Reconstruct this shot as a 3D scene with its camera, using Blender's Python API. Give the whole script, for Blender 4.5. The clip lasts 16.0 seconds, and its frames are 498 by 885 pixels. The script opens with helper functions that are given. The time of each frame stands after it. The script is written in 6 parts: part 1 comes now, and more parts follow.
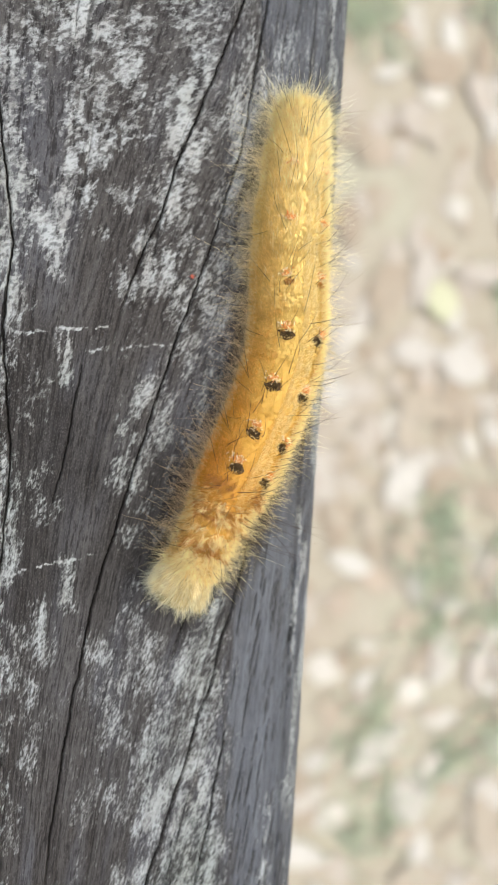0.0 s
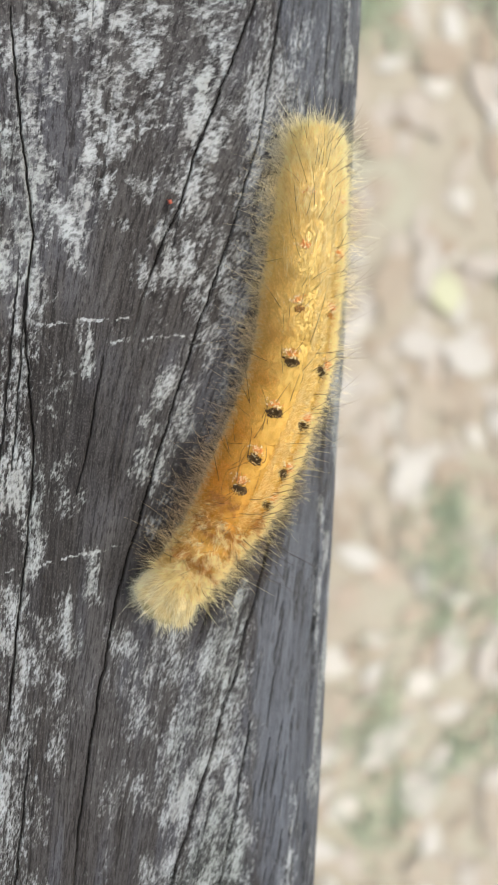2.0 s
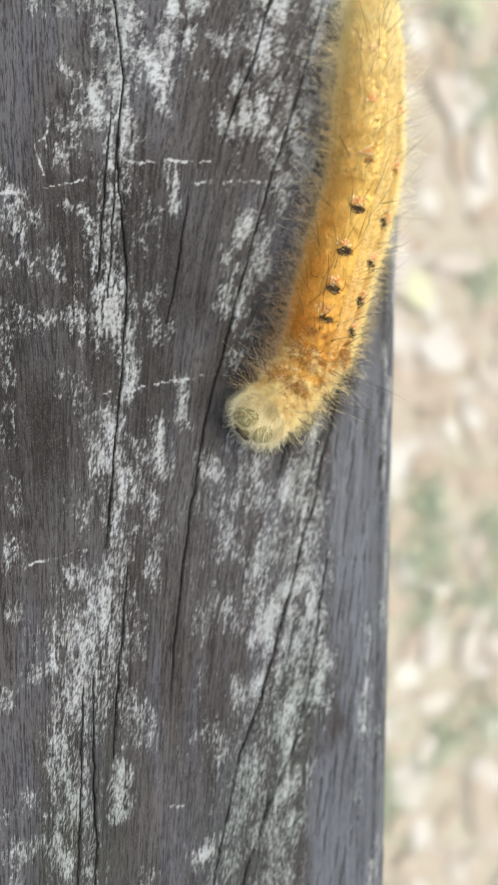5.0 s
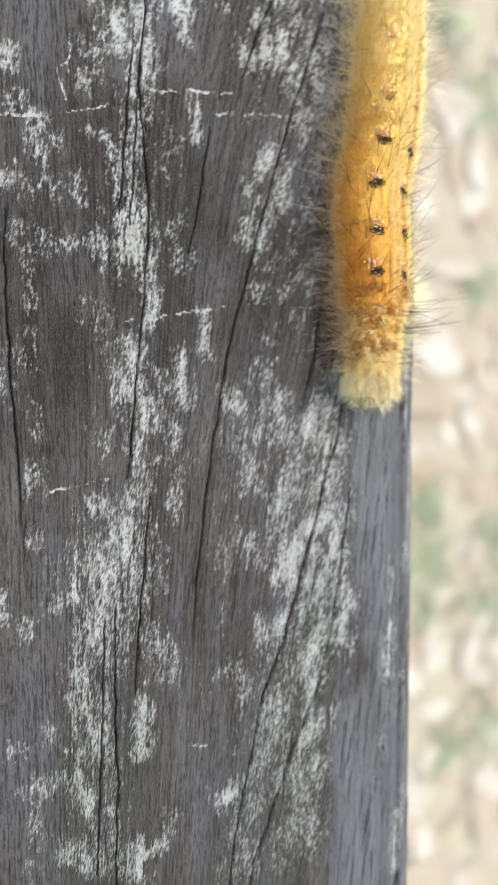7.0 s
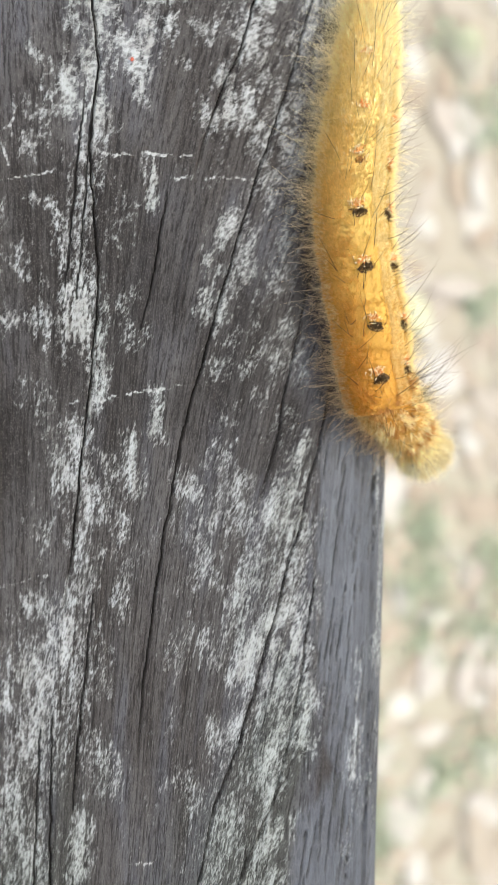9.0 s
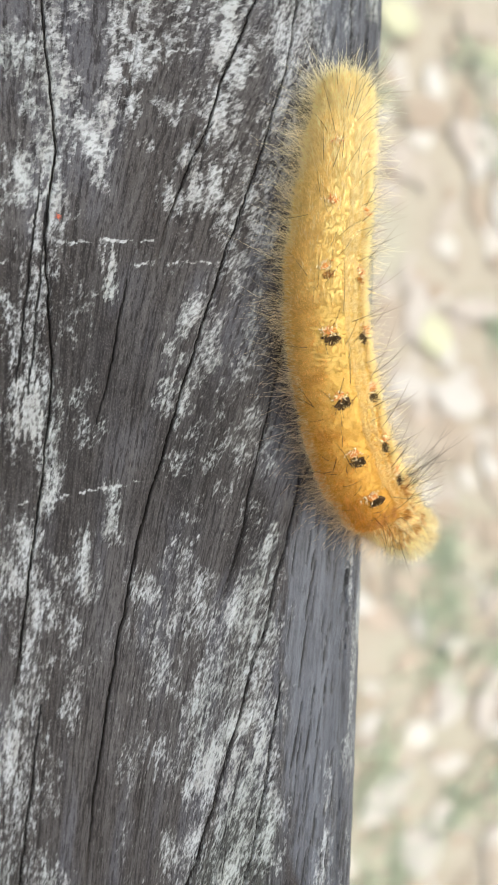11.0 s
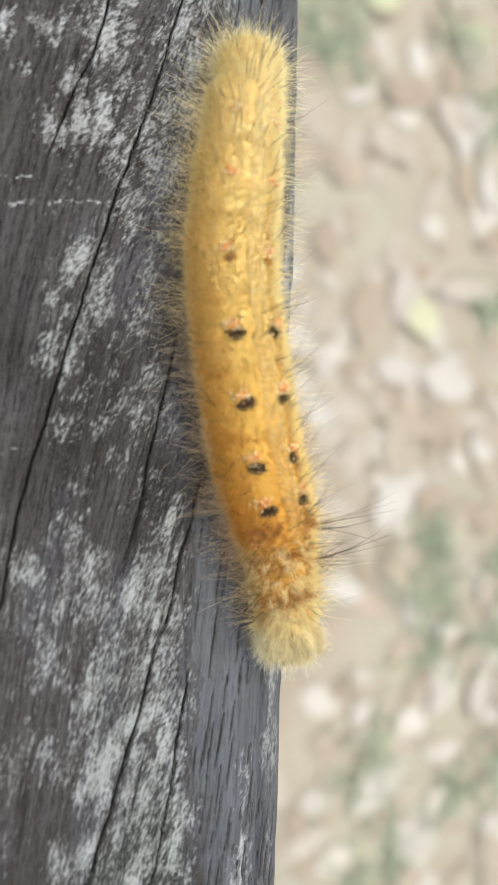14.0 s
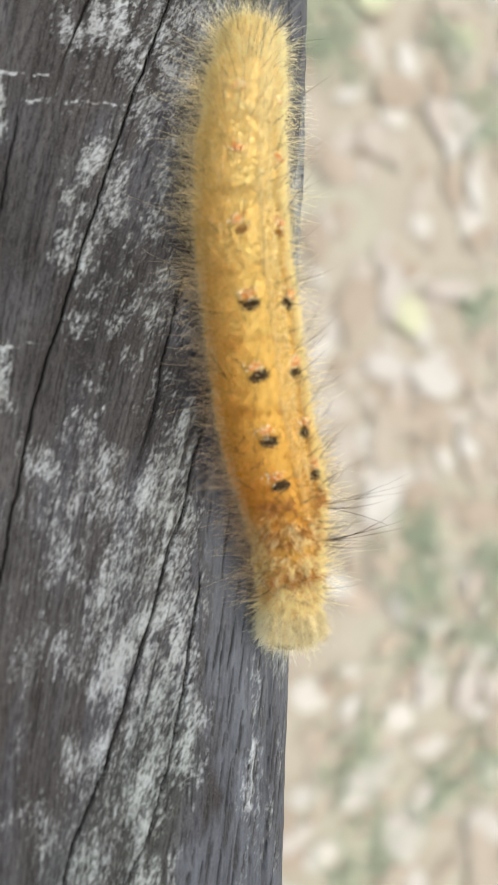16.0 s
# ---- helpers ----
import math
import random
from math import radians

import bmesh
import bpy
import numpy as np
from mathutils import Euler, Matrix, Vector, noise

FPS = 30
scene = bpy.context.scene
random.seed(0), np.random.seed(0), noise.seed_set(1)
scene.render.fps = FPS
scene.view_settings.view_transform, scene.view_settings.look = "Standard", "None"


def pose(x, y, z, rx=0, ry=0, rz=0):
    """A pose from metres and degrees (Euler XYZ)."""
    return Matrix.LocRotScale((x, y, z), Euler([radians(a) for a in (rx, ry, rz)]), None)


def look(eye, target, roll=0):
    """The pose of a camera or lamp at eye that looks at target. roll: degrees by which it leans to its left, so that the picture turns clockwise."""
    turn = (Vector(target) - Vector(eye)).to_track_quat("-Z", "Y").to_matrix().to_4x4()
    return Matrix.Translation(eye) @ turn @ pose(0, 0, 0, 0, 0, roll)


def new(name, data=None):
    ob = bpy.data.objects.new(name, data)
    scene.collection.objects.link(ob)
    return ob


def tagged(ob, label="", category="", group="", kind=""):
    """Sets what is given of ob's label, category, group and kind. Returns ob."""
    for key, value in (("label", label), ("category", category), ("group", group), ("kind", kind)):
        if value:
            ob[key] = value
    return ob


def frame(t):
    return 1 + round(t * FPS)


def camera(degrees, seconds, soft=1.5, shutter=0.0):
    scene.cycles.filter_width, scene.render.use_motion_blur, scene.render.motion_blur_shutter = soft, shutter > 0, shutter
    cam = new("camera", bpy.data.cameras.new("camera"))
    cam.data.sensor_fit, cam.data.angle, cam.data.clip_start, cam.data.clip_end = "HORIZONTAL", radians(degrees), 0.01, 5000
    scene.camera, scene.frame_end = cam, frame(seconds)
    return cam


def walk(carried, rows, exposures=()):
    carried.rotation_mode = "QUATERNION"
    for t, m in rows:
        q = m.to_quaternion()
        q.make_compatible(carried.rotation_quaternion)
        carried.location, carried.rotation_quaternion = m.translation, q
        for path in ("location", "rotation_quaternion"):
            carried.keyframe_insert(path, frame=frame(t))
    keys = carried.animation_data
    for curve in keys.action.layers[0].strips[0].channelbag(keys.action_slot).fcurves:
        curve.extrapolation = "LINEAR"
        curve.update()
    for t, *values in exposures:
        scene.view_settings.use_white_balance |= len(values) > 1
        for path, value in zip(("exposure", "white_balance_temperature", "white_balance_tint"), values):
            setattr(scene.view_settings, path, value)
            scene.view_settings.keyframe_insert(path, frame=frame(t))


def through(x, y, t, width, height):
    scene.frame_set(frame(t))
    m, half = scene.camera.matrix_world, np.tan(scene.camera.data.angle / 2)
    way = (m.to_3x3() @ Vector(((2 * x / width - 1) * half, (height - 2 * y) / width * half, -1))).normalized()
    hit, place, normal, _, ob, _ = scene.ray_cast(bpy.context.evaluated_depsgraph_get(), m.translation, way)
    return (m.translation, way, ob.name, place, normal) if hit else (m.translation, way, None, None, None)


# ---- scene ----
cam = camera(37.6, 16.0, soft=1.2)
PATH = [
    (0, pose(-0.00503, -0.00897, 0.47613, -1.89, -17.97, 3.89)),
    (0.5, pose(-0.00513, -0.00832, 0.47528, -2.13, -17.96, 3.86)),
    (1, pose(-0.00507, -0.00911, 0.47521, -2.34, -17.85, 3.77)),
    (1.5, pose(-0.00553, -0.00789, 0.47439, -2.36, -17.52, 3.82)),
    (2, pose(-0.00688, -0.00975, 0.47541, -1.94, -17.76, 3.02)),
    (2.5, pose(-0.01006, -0.01513, 0.47575, -1.76, -18.32, 1.82)),
    (3, pose(-0.01162, -0.01516, 0.47790, -1.23, -19.24, 1.70)),
    (3.5, pose(-0.01516, -0.02258, 0.47664, -0.72, -19.93, 2.02)),
    (4, pose(-0.01739, -0.02643, 0.47695, -0.15, -20.56, 1.80)),
    (6.5, pose(-0.02107, -0.03843, 0.47410, 1.61, -20.56, 1.27)),
    (7, pose(-0.02161, -0.04033, 0.47371, 2.01, -21.03, 1.30)),
    (7.5, pose(-0.01973, -0.04221, 0.47237, 1.99, -21.46, 1.62)),
    (8, pose(-0.01754, -0.04157, 0.47042, 1.78, -21.78, 1.53)),
    (8.5, pose(-0.01624, -0.03876, 0.47020, 1.83, -21.20, 1.76)),
    (8.7, pose(-0.01590, -0.03582, 0.47043, 2.09, -21.01, 1.93)),
    (10.8, pose(-0.01055, -0.02249, 0.46905, 2.53, -19.61, 2.83)),
    (11, pose(-0.00903, -0.02277, 0.46941, 2.83, -18.92, 2.77)),
    (11.5, pose(-0.00485, -0.02263, 0.46895, 3.18, -19.43, 2.44)),
    (12, pose(-0.00007, -0.02216, 0.46723, 2.82, -19.97, 1.90)),
    (12.5, pose(0.00165, -0.02256, 0.46600, 2.68, -20.06, 1.87)),
    (13, pose(0.00285, -0.02433, 0.46512, 2.62, -19.29, 1.74)),
    (13.5, pose(0.00227, -0.02461, 0.46439, 2.45, -19.06, 1.87)),
    (14, pose(0.00217, -0.02462, 0.46457, 2.48, -18.97, 1.76)),
    (14.5, pose(0.00172, -0.02740, 0.46298, 2.23, -18.65, 2.86)),
    (15, pose(0.00075, -0.03203, 0.46535, 3.07, -20.34, 2.52)),
    (15.5, pose(0.00052, -0.03339, 0.46423, 2.95, -20.66, 2.32)),
    (16, pose(0.00011, -0.03424, 0.46369, 3.08, -20.13, 1.93)),
]
cam.data.dof.use_dof, cam.data.dof.focus_distance, cam.data.dof.aperture_fstop = True, 0.0710, 27.0
walk(cam, PATH, exposures=[(0, 0.97, 6440, 1), (1.5, 0.87, 6440, 1), (2.5, 0.90, 6440, 1), (3.5, 0.98, 6440, 1), (4.2, 1.03, 6440, 1), (7, 1.20, 6440, 1), (8, 1.22, 6440, 1), (9, 1.19, 6440, 1), (11, 1.10, 6440, 1), (12, 0.92, 6440, 1), (12.5, 0.90, 6440, 1), (16, 0.89, 6440, 1)])

# ---- light: bright overcast sky, weak wide sun from the upper right ----
SUN_HEIGHT, SUN_TURN = radians(79), radians(68)
world = bpy.data.worlds.new("sky")
scene.world = world
world.use_nodes = True
sky = world.node_tree.nodes.new("ShaderNodeTexSky")
sky.sky_type, sky.sun_disc = "NISHITA", False
sky.sun_elevation, sky.sun_rotation, sky.air_density, sky.dust_density = SUN_HEIGHT, SUN_TURN, 0.7, 4.0
world.node_tree.links.new(sky.outputs[0], world.node_tree.nodes["Background"].inputs[0])
world.node_tree.nodes["Background"].inputs[1].default_value = 0.15
sun = new("sun", bpy.data.lights.new("sun", "SUN"))
sun.data.energy, sun.data.angle, sun.data.color = 1.15, radians(58), (1.0, 0.95, 0.87)
sun.matrix_basis = look((math.sin(SUN_TURN) * math.cos(SUN_HEIGHT), math.cos(SUN_TURN) * math.cos(SUN_HEIGHT), math.sin(SUN_HEIGHT)), (0, 0, 0))

MM = 0.001
TOP = 0.40  # height of the rail's upper face
rng = np.random.default_rng(7)


# ---- materials ----
class Nodes:
    """Short hand for building one node material."""

    def __init__(self, name):
        self.mat = bpy.data.materials.new(name)
        self.mat.use_nodes = True
        self.tree = self.mat.node_tree
        self.bsdf = self.tree.nodes["Principled BSDF"]

    def add(self, kind, **inputs):
        node = self.tree.nodes.new("ShaderNode" + kind)
        for key, value in inputs.items():
            self.put(node, key, value)
        return node

    def put(self, node, key, value):
        socket = node.inputs[int(key[1:]) if key[0] == "i" and key[1:].isdigit() else key.replace("_", " ")]
        if isinstance(value, bpy.types.NodeSocket):
            self.tree.links.new(value, socket)
        else:
            socket.default_value = value

    def set(self, **inputs):
        for key, value in inputs.items():
            self.put(self.bsdf, key, value)
        return self

    def attr(self, name):
        node = self.add("Attribute")
        node.attribute_name = name
        return node

    def math(self, op, a, b=0.0, c=0.0, clamp=False):
        node = self.add("Math", i0=a, i1=b, i2=c)
        node.operation, node.use_clamp = op, clamp
        return node.outputs[0]

    def ramp(self, fac, stops, mode="LINEAR"):
        node = self.add("ValToRGB", Fac=fac)
        node.color_ramp.interpolation = mode
        while len(node.color_ramp.elements) < len(stops):
            node.color_ramp.elements.new(0.5)
        for e, (at, col) in zip(node.color_ramp.elements, stops):
            e.position, e.color = at, (*col, 1) if len(col) == 3 else col
        return node.outputs[0]

    def mix(self, fac, a, b, blend="MIX"):
        node = self.add("Mix")
        node.data_type, node.blend_type = "RGBA", blend
        self.put(node, "i0", fac)
        self.put(node, "i6", (*a, 1) if isinstance(a, tuple) and len(a) == 3 else a)
        self.put(node, "i7", (*b, 1) if isinstance(b, tuple) and len(b) == 3 else b)
        return node.outputs[2]

    def noise(self, vector, scale, detail=3.0, rough=0.55):
        node = self.add("TexNoise", Vector=vector, Scale=scale, Detail=detail, Roughness=rough)
        return node.outputs[0]

    def bump(self, height, strength, distance):
        return self.add("Bump", Height=height, Strength=strength, Distance=distance).outputs[0]

    def vec(self, x, y, z=0.0):
        return self.add("CombineXYZ", X=x, Y=y, Z=z).outputs[0]

    def smooth(self, value, low, high):
        node = self.add("MapRange", Value=value)
        node.interpolation_type = "SMOOTHSTEP"
        self.put(node, "i1", low), self.put(node, "i2", high)
        return node.outputs[0]


def weathered_wood():
    n = Nodes("weathered_wood")
    pos = n.add("SeparateXYZ", Vector=n.add("TexCoord").outputs["Object"])
    y, z = pos.outputs["Y"], pos.outputs["Z"]
    grain, pale, smoothed = (n.attr(a).outputs["Fac"] for a in ("grain", "pale", "bare"))
    depth = n.math("MULTIPLY", z, 0.3)
    run = n.math("MULTIPLY", y, 0.03)
    strand = n.noise(n.vec(grain, run, depth), 4200, 4, 0.65)
    dash = n.noise(n.vec(grain, n.math("MULTIPLY", y, 0.16), depth), 4300, 5, 0.75)
    fibre = n.math("ADD", n.math("MULTIPLY", strand, 0.42), n.math("MULTIPLY", dash, 0.58))
    streak = n.noise(n.vec(grain, n.math("MULTIPLY", y, 0.06), depth), 900, 4, 0.65)
    oblique = n.math("MULTIPLY_ADD", y, -0.24, grain)
    speck = n.noise(n.vec(oblique, n.math("MULTIPLY", y, 0.40), z), 3300, 5, 0.72)
    blot = n.noise(n.vec(grain, n.math("MULTIPLY", y, 0.36), z), 520, 4, 0.65)
    pit = n.noise(n.vec(oblique, n.math("MULTIPLY", y, 0.52), z), 4600, 3, 0.6)
    cell = n.add("TexVoronoi", Vector=n.vec(oblique, n.math("MULTIPLY", y, 0.60), z), Scale=2500.0).outputs["Distance"]
    grit = n.noise(n.vec(grain, n.math("MULTIPLY", y, 0.5), z), 9500, 2, 0.65)
    stain = n.noise(n.vec(grain, n.math("MULTIPLY", y, 0.4), z), 70, 4, 0.55)
    damp = n.attr("damp").outputs["Fac"]
    base = n.ramp(stain, [(0.30, (0.029, 0.0235, 0.020)), (0.47, (0.046, 0.040, 0.037)), (0.66, (0.074, 0.068, 0.065))])
    hue = n.noise(n.vec(grain, n.math("MULTIPLY", y, 0.22), z), 160, 3, 0.5)
    base = n.mix(n.math("MULTIPLY", n.smooth(hue, 0.48, 0.62), 0.75), base, (0.072, 0.070, 0.078))
    base = n.mix(n.math("MULTIPLY", damp, 0.86), base, (0.019, 0.0155, 0.0135))
    base = n.mix(n.math("MULTIPLY", n.smooth(streak, 0.40, 0.70), n.math("MULTIPLY_ADD", damp, -0.2, 0.6)), base, (0.092, 0.085, 0.080))
    algae = n.attr("algae").outputs["Fac"]
    base = n.mix(n.math("MULTIPLY", algae, 0.45), base, (0.040, 0.045, 0.036))
    worn = n.mix(n.smooth(streak, 0.35, 0.68), (0.054, 0.055, 0.064), (0.090, 0.094, 0.107))
    base = n.mix(n.math("MULTIPLY", smoothed, 0.88), base, worn)
    base = n.mix(n.math("MULTIPLY", n.smooth(grit, 0.46, 0.76), 0.30), base, (0.18, 0.165, 0.15))
    dark = n.smooth(fibre, 0.537, 0.409)
    base = n.mix(n.math("MULTIPLY", dark, n.math("MULTIPLY_ADD", smoothed, -0.25, 0.80)), base, (0.011, 0.0085, 0.0075))
    # pale crust of lichen and old paint, broken up along the grain and finely pitted
    fine, coarse = n.smooth(speck, 0.30, 0.70), n.smooth(blot, 0.32, 0.68)
    crust = n.math("ADD", n.math("ADD", n.math("MULTIPLY", fine, 0.50), n.math("MULTIPLY", coarse, 0.24)), n.math("MULTIPLY", pale, 0.95))
    crust = n.math("ADD", crust, n.math("MULTIPLY", smoothed, -0.16))
    crust = n.math("ADD", crust, n.math("MULTIPLY", dark, -0.10))
    crust = n.math("ADD", crust, n.math("MULTIPLY", damp, -0.09))
    cover = n.smooth(crust, 0.62, 1.06)
    holes = n.smooth(n.math("ADD", pit, n.math("MULTIPLY", pale, 0.05)), 0.36, 0.56)
    cover = n.math("MULTIPLY", cover, n.math("MULTIPLY_ADD", holes, 0.50, 0.50))
    pores = n.smooth(n.math("ADD", cell, n.math("MULTIPLY", pit, 0.25)), 0.30, 0.60)
    cover = n.math("MULTIPLY", cover, n.math("MULTIPLY_ADD", pores, 0.62, 0.38))
    tone = n.mix(coarse, (0.29, 0.28, 0.262), (0.385, 0.385, 0.375))
    tone = n.mix(n.math("MULTIPLY", n.smooth(stain, 0.48, 0.62), 0.30), tone, (0.24, 0.26, 0.22))
    tone = n.mix(n.math("MULTIPLY", algae, 0.55), tone, (0.285, 0.300, 0.268))
    colour = n.mix(cover, base, tone)
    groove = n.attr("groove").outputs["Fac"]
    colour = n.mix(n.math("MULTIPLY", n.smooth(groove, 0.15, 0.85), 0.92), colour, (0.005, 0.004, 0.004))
    height = n.math("ADD", n.math("MULTIPLY", fibre, 1.1), n.math("MULTIPLY", cover, 0.40))
    height = n.math("ADD", height, n.math("MULTIPLY", grit, 0.35))
    n.set(Base_Color=colour, Roughness=n.math("MULTIPLY_ADD", smoothed, -0.27, 0.82), Normal=n.bump(height, 0.8, 0.00025))
    n.put(n.bsdf, "Specular IOR Level", n.math("MULTIPLY_ADD", smoothed, 0.40, 0.16))
    return n.mat


def fur(name, stops, spread=0.35, through=0.4, shine=0.35, sheen=0.0):
    """Hair and velvet: colour runs along the body by the attribute 'along' (0 head to 1 tail), each hair a little different."""
    n = Nodes(name)
    colour = n.ramp(n.attr("along").outputs["Fac"], stops) if len(stops) > 1 else n.ramp(0.0, stops + [(1.0, stops[0][1])])
    own = n.add("NewGeometry").outputs["Random Per Island"]
    grain = n.noise(n.add("TexCoord").outputs["Object"], 1500, 3, 0.6)
    value = n.math("ADD", n.math("MULTIPLY", own, spread), n.math("MULTIPLY", grain, 0.5))
    value = n.math("ADD", value, 0.84 - spread / 2)
    tinted = n.add("HueSaturation", Color=colour, Value=value, Saturation=n.math("MULTIPLY_ADD", own, -0.18, 1.06)).outputs[0]
    n.set(Base_Color=tinted, Roughness=0.55, Sheen_Weight=sheen, Sheen_Roughness=0.45, Sheen_Tint=tinted)
    n.bsdf.inputs["Specular IOR Level"].default_value = shine
    lit = n.add("BsdfTranslucent", Color=tinted).outputs[0]
    mixed = n.add("MixShader", Fac=through)
    n.put(mixed, "i1", n.bsdf.outputs[0]), n.put(mixed, "i2", lit)
    n.put(n.tree.nodes["Material Output"], "Surface", mixed.outputs[0])
    return n.mat


def plain(name, low, high, scale, rough=0.6, bump=0.3, depth=0.0001, random_tone=0.0):
    n = Nodes(name)
    grain = n.noise(n.add("TexCoord").outputs["Object"], scale, 5, 0.6)
    colour = n.ramp(grain, [(0.3, low), (0.7, high)])
    if random_tone:
        own = n.add("ObjectInfo").outputs["Random"]
        colour = n.add("HueSaturation", Color=colour, Value=n.math("MULTIPLY_ADD", own, random_tone, 1 - random_tone / 2)).outputs[0]
    n.set(Base_Color=colour, Roughness=rough, Normal=n.bump(grain, bump, depth))
    return n.mat


def leaf_litter_material(island):
    n = Nodes("dry_leaf" if not island else "leaf_litter")
    own = n.add("NewGeometry").outputs["Random Per Island"] if island else n.add("ObjectInfo").outputs["Random"]
    colour = n.ramp(own, [(0.0, (0.29, 0.225, 0.164)), (0.25, (0.335, 0.275, 0.207)), (0.55, (0.365, 0.312, 0.246)), (0.75, (0.39, 0.335, 0.282)), (0.9, (0.44, 0.40, 0.352)), (1.0, (0.49, 0.455, 0.404))])
    grain = n.noise(n.add("TexCoord").outputs["Object"], 120, 4, 0.6)
    colour = n.mix(n.smooth(grain, 0.35, 0.75), colour, n.mix(0.15, colour, (0.264, 0.167, 0.097)))
    n.set(Base_Color=colour, Roughness=0.75, Normal=n.bump(grain, 0.3, 0.0003))
    return n.mat


def soil_material():
    n = Nodes("dry_soil")
    pos = n.add("TexCoord").outputs["Object"]
    a, b = n.noise(pos, 14, 6, 0.65), n.noise(pos, 90, 5, 0.6)
    colour = n.ramp(n.math("MULTIPLY_ADD", b, 0.5, n.math("MULTIPLY", a, 0.5)), [(0.35, (0.32, 0.273, 0.205)), (0.5, (0.35, 0.302, 0.232)), (0.65, (0.38, 0.333, 0.260))])
    colour = n.mix(n.math("MULTIPLY", n.smooth(n.noise(pos, 9, 4), 0.5, 0.66), 0.3), colour, (0.361, 0.361, 0.264))
    n.set(Base_Color=colour, Roughness=0.9, Normal=n.bump(b, 0.3, 0.0008))
    return n.mat


BODY_TONES = [
    (0.00, (0.80, 0.70, 0.38)), (0.07, (0.77, 0.60, 0.24)), (0.15, (0.66, 0.42, 0.095)), (0.21, (0.62, 0.36, 0.058)), (0.27, (0.60, 0.305, 0.036)),
    (0.36, (0.61, 0.33, 0.040)), (0.46, (0.62, 0.375, 0.062)), (0.58, (0.65, 0.45, 0.115)), (0.72, (0.73, 0.56, 0.20)),
    (0.86, (0.88, 0.74, 0.36)), (1.00, (0.93, 0.82, 0.48)),
]
# body tones brightened: light missing on the shaded flank is put into the colour
LIT_FLANK_TONES = [(at, tuple(c * min(k, 0.93 / col[0]) for c, k in zip(col, (1.34, 1.27, 1.25)))) for at, col in BODY_TONES]
SKIN_TONES = [(at, tuple(c * k for c, k in zip(col, (0.92, 0.86, 0.74)))) for at, col in BODY_TONES]
WOOD = weathered_wood()
SKIN = fur("velvet_skin", SKIN_TONES, 0.0, 0.0, 0.1, 0.1)
VELVET = fur("velvet_pile", BODY_TONES, 0.50, 0.5, 0.2, 0.35)
LIT_FLANK = fur("flank_down", LIT_FLANK_TONES, 0.5, 0.5, 0.2, 0.6)
PALE_HAIR = fur("pale_side_hair", [(0.0, (0.80, 0.64, 0.36)), (0.25, (0.66, 0.48, 0.27)), (0.5, (0.72, 0.56, 0.35)), (0.7, (0.88, 0.74, 0.44)), (1.0, (0.95, 0.87, 0.62))], 0.6, 0.6)
RUST_HAIR = fur("rust_bristle", [(0.0, (0.50, 0.215, 0.032))], 0.8, 0.2)
GOLD_HAIR = fur("golden_tuft_hair", [(0.0, (0.90, 0.67, 0.26)), (1.0, (0.90, 0.67, 0.26))], 0.8, 0.4)
LEMON_HAIR = fur("lemon_flank_hair", [(0.0, (0.94, 0.85, 0.55)), (0.4, (0.94, 0.81, 0.44)), (1.0, (0.95, 0.89, 0.62))], 0.4, 0.65)
STRIPE_HAIR = fur("pale_stripe_hair", [(0.0, (0.78, 0.54, 0.18)), (0.3, (0.82, 0.60, 0.22)), (0.6, (0.90, 0.74, 0.35)), (1.0, (0.94, 0.84, 0.52))], 0.35, 0.2, 0.3, 0.4)
CREAM_HAIR = fur("cream_ruff_hair", [(0.0, (0.92, 0.85, 0.62))], 0.35, 0.55)
OCHRE_HAIR = fur("ochre_crest_hair", [(0.0, (0.66, 0.53, 0.25))], 0.7, 0.3)
SPOT_HAIR = fur("spot_bristle", [(0.0, (0.07, 0.042, 0.016))], 0.6, 0.05, 0.08)
DARK_HAIR = fur("dark_bristle", [(0.0, (0.045, 0.028, 0.018))], 0.4, 0.05, 0.08)
SPOT_BLACK = plain("black_velvet_spot", (0.035, 0.020, 0.009), (0.16, 0.088, 0.032), 4000, 1.0)
SPOT_BROWN = plain("brown_velvet_spot", (0.16, 0.08, 0.02), (0.42, 0.24, 0.06), 4000, 0.8)
WART = plain("orange_wart", (0.66, 0.19, 0.025), (0.80, 0.38, 0.10), 2500, 0.6)
WART_PALE = plain("white_wart", (0.80, 0.60, 0.28), (0.88, 0.74, 0.46), 2500, 0.6)
HEAD_OLIVE = plain("olive_head_plate", (0.20, 0.155, 0.05), (0.29, 0.23, 0.085), 1200, 0.75)
HEAD_CREAM = plain("cream_head_skin", (0.46, 0.36, 0.17), (0.58, 0.47, 0.25), 1200, 0.65)
HEAD_BROWN = plain("brown_face_mark", (0.085, 0.045, 0.02), (0.22, 0.13, 0.055), 1800, 0.7)
HEAD_DARK = plain("dark_mouthparts", (0.008, 0.006, 0.005), (0.05, 0.026, 0.014), 1500, 0.65)
MITE_RED = plain("red_mite_skin", (0.32, 0.05, 0.02), (0.45, 0.10, 0.05), 4000, 0.5)
SOIL = soil_material()
DRY_LEAF, LITTER = leaf_litter_material(False), leaf_litter_material(True)
YELLOW_LEAF = plain("yellow_leaf", (0.39, 0.374, 0.235), (0.43, 0.41, 0.27), 60, 0.6, random_tone=0.2)
PALE_LEAF = plain("pale_leaf", (0.43, 0.385, 0.329), (0.50, 0.455, 0.395), 60, 0.7, random_tone=0.15)
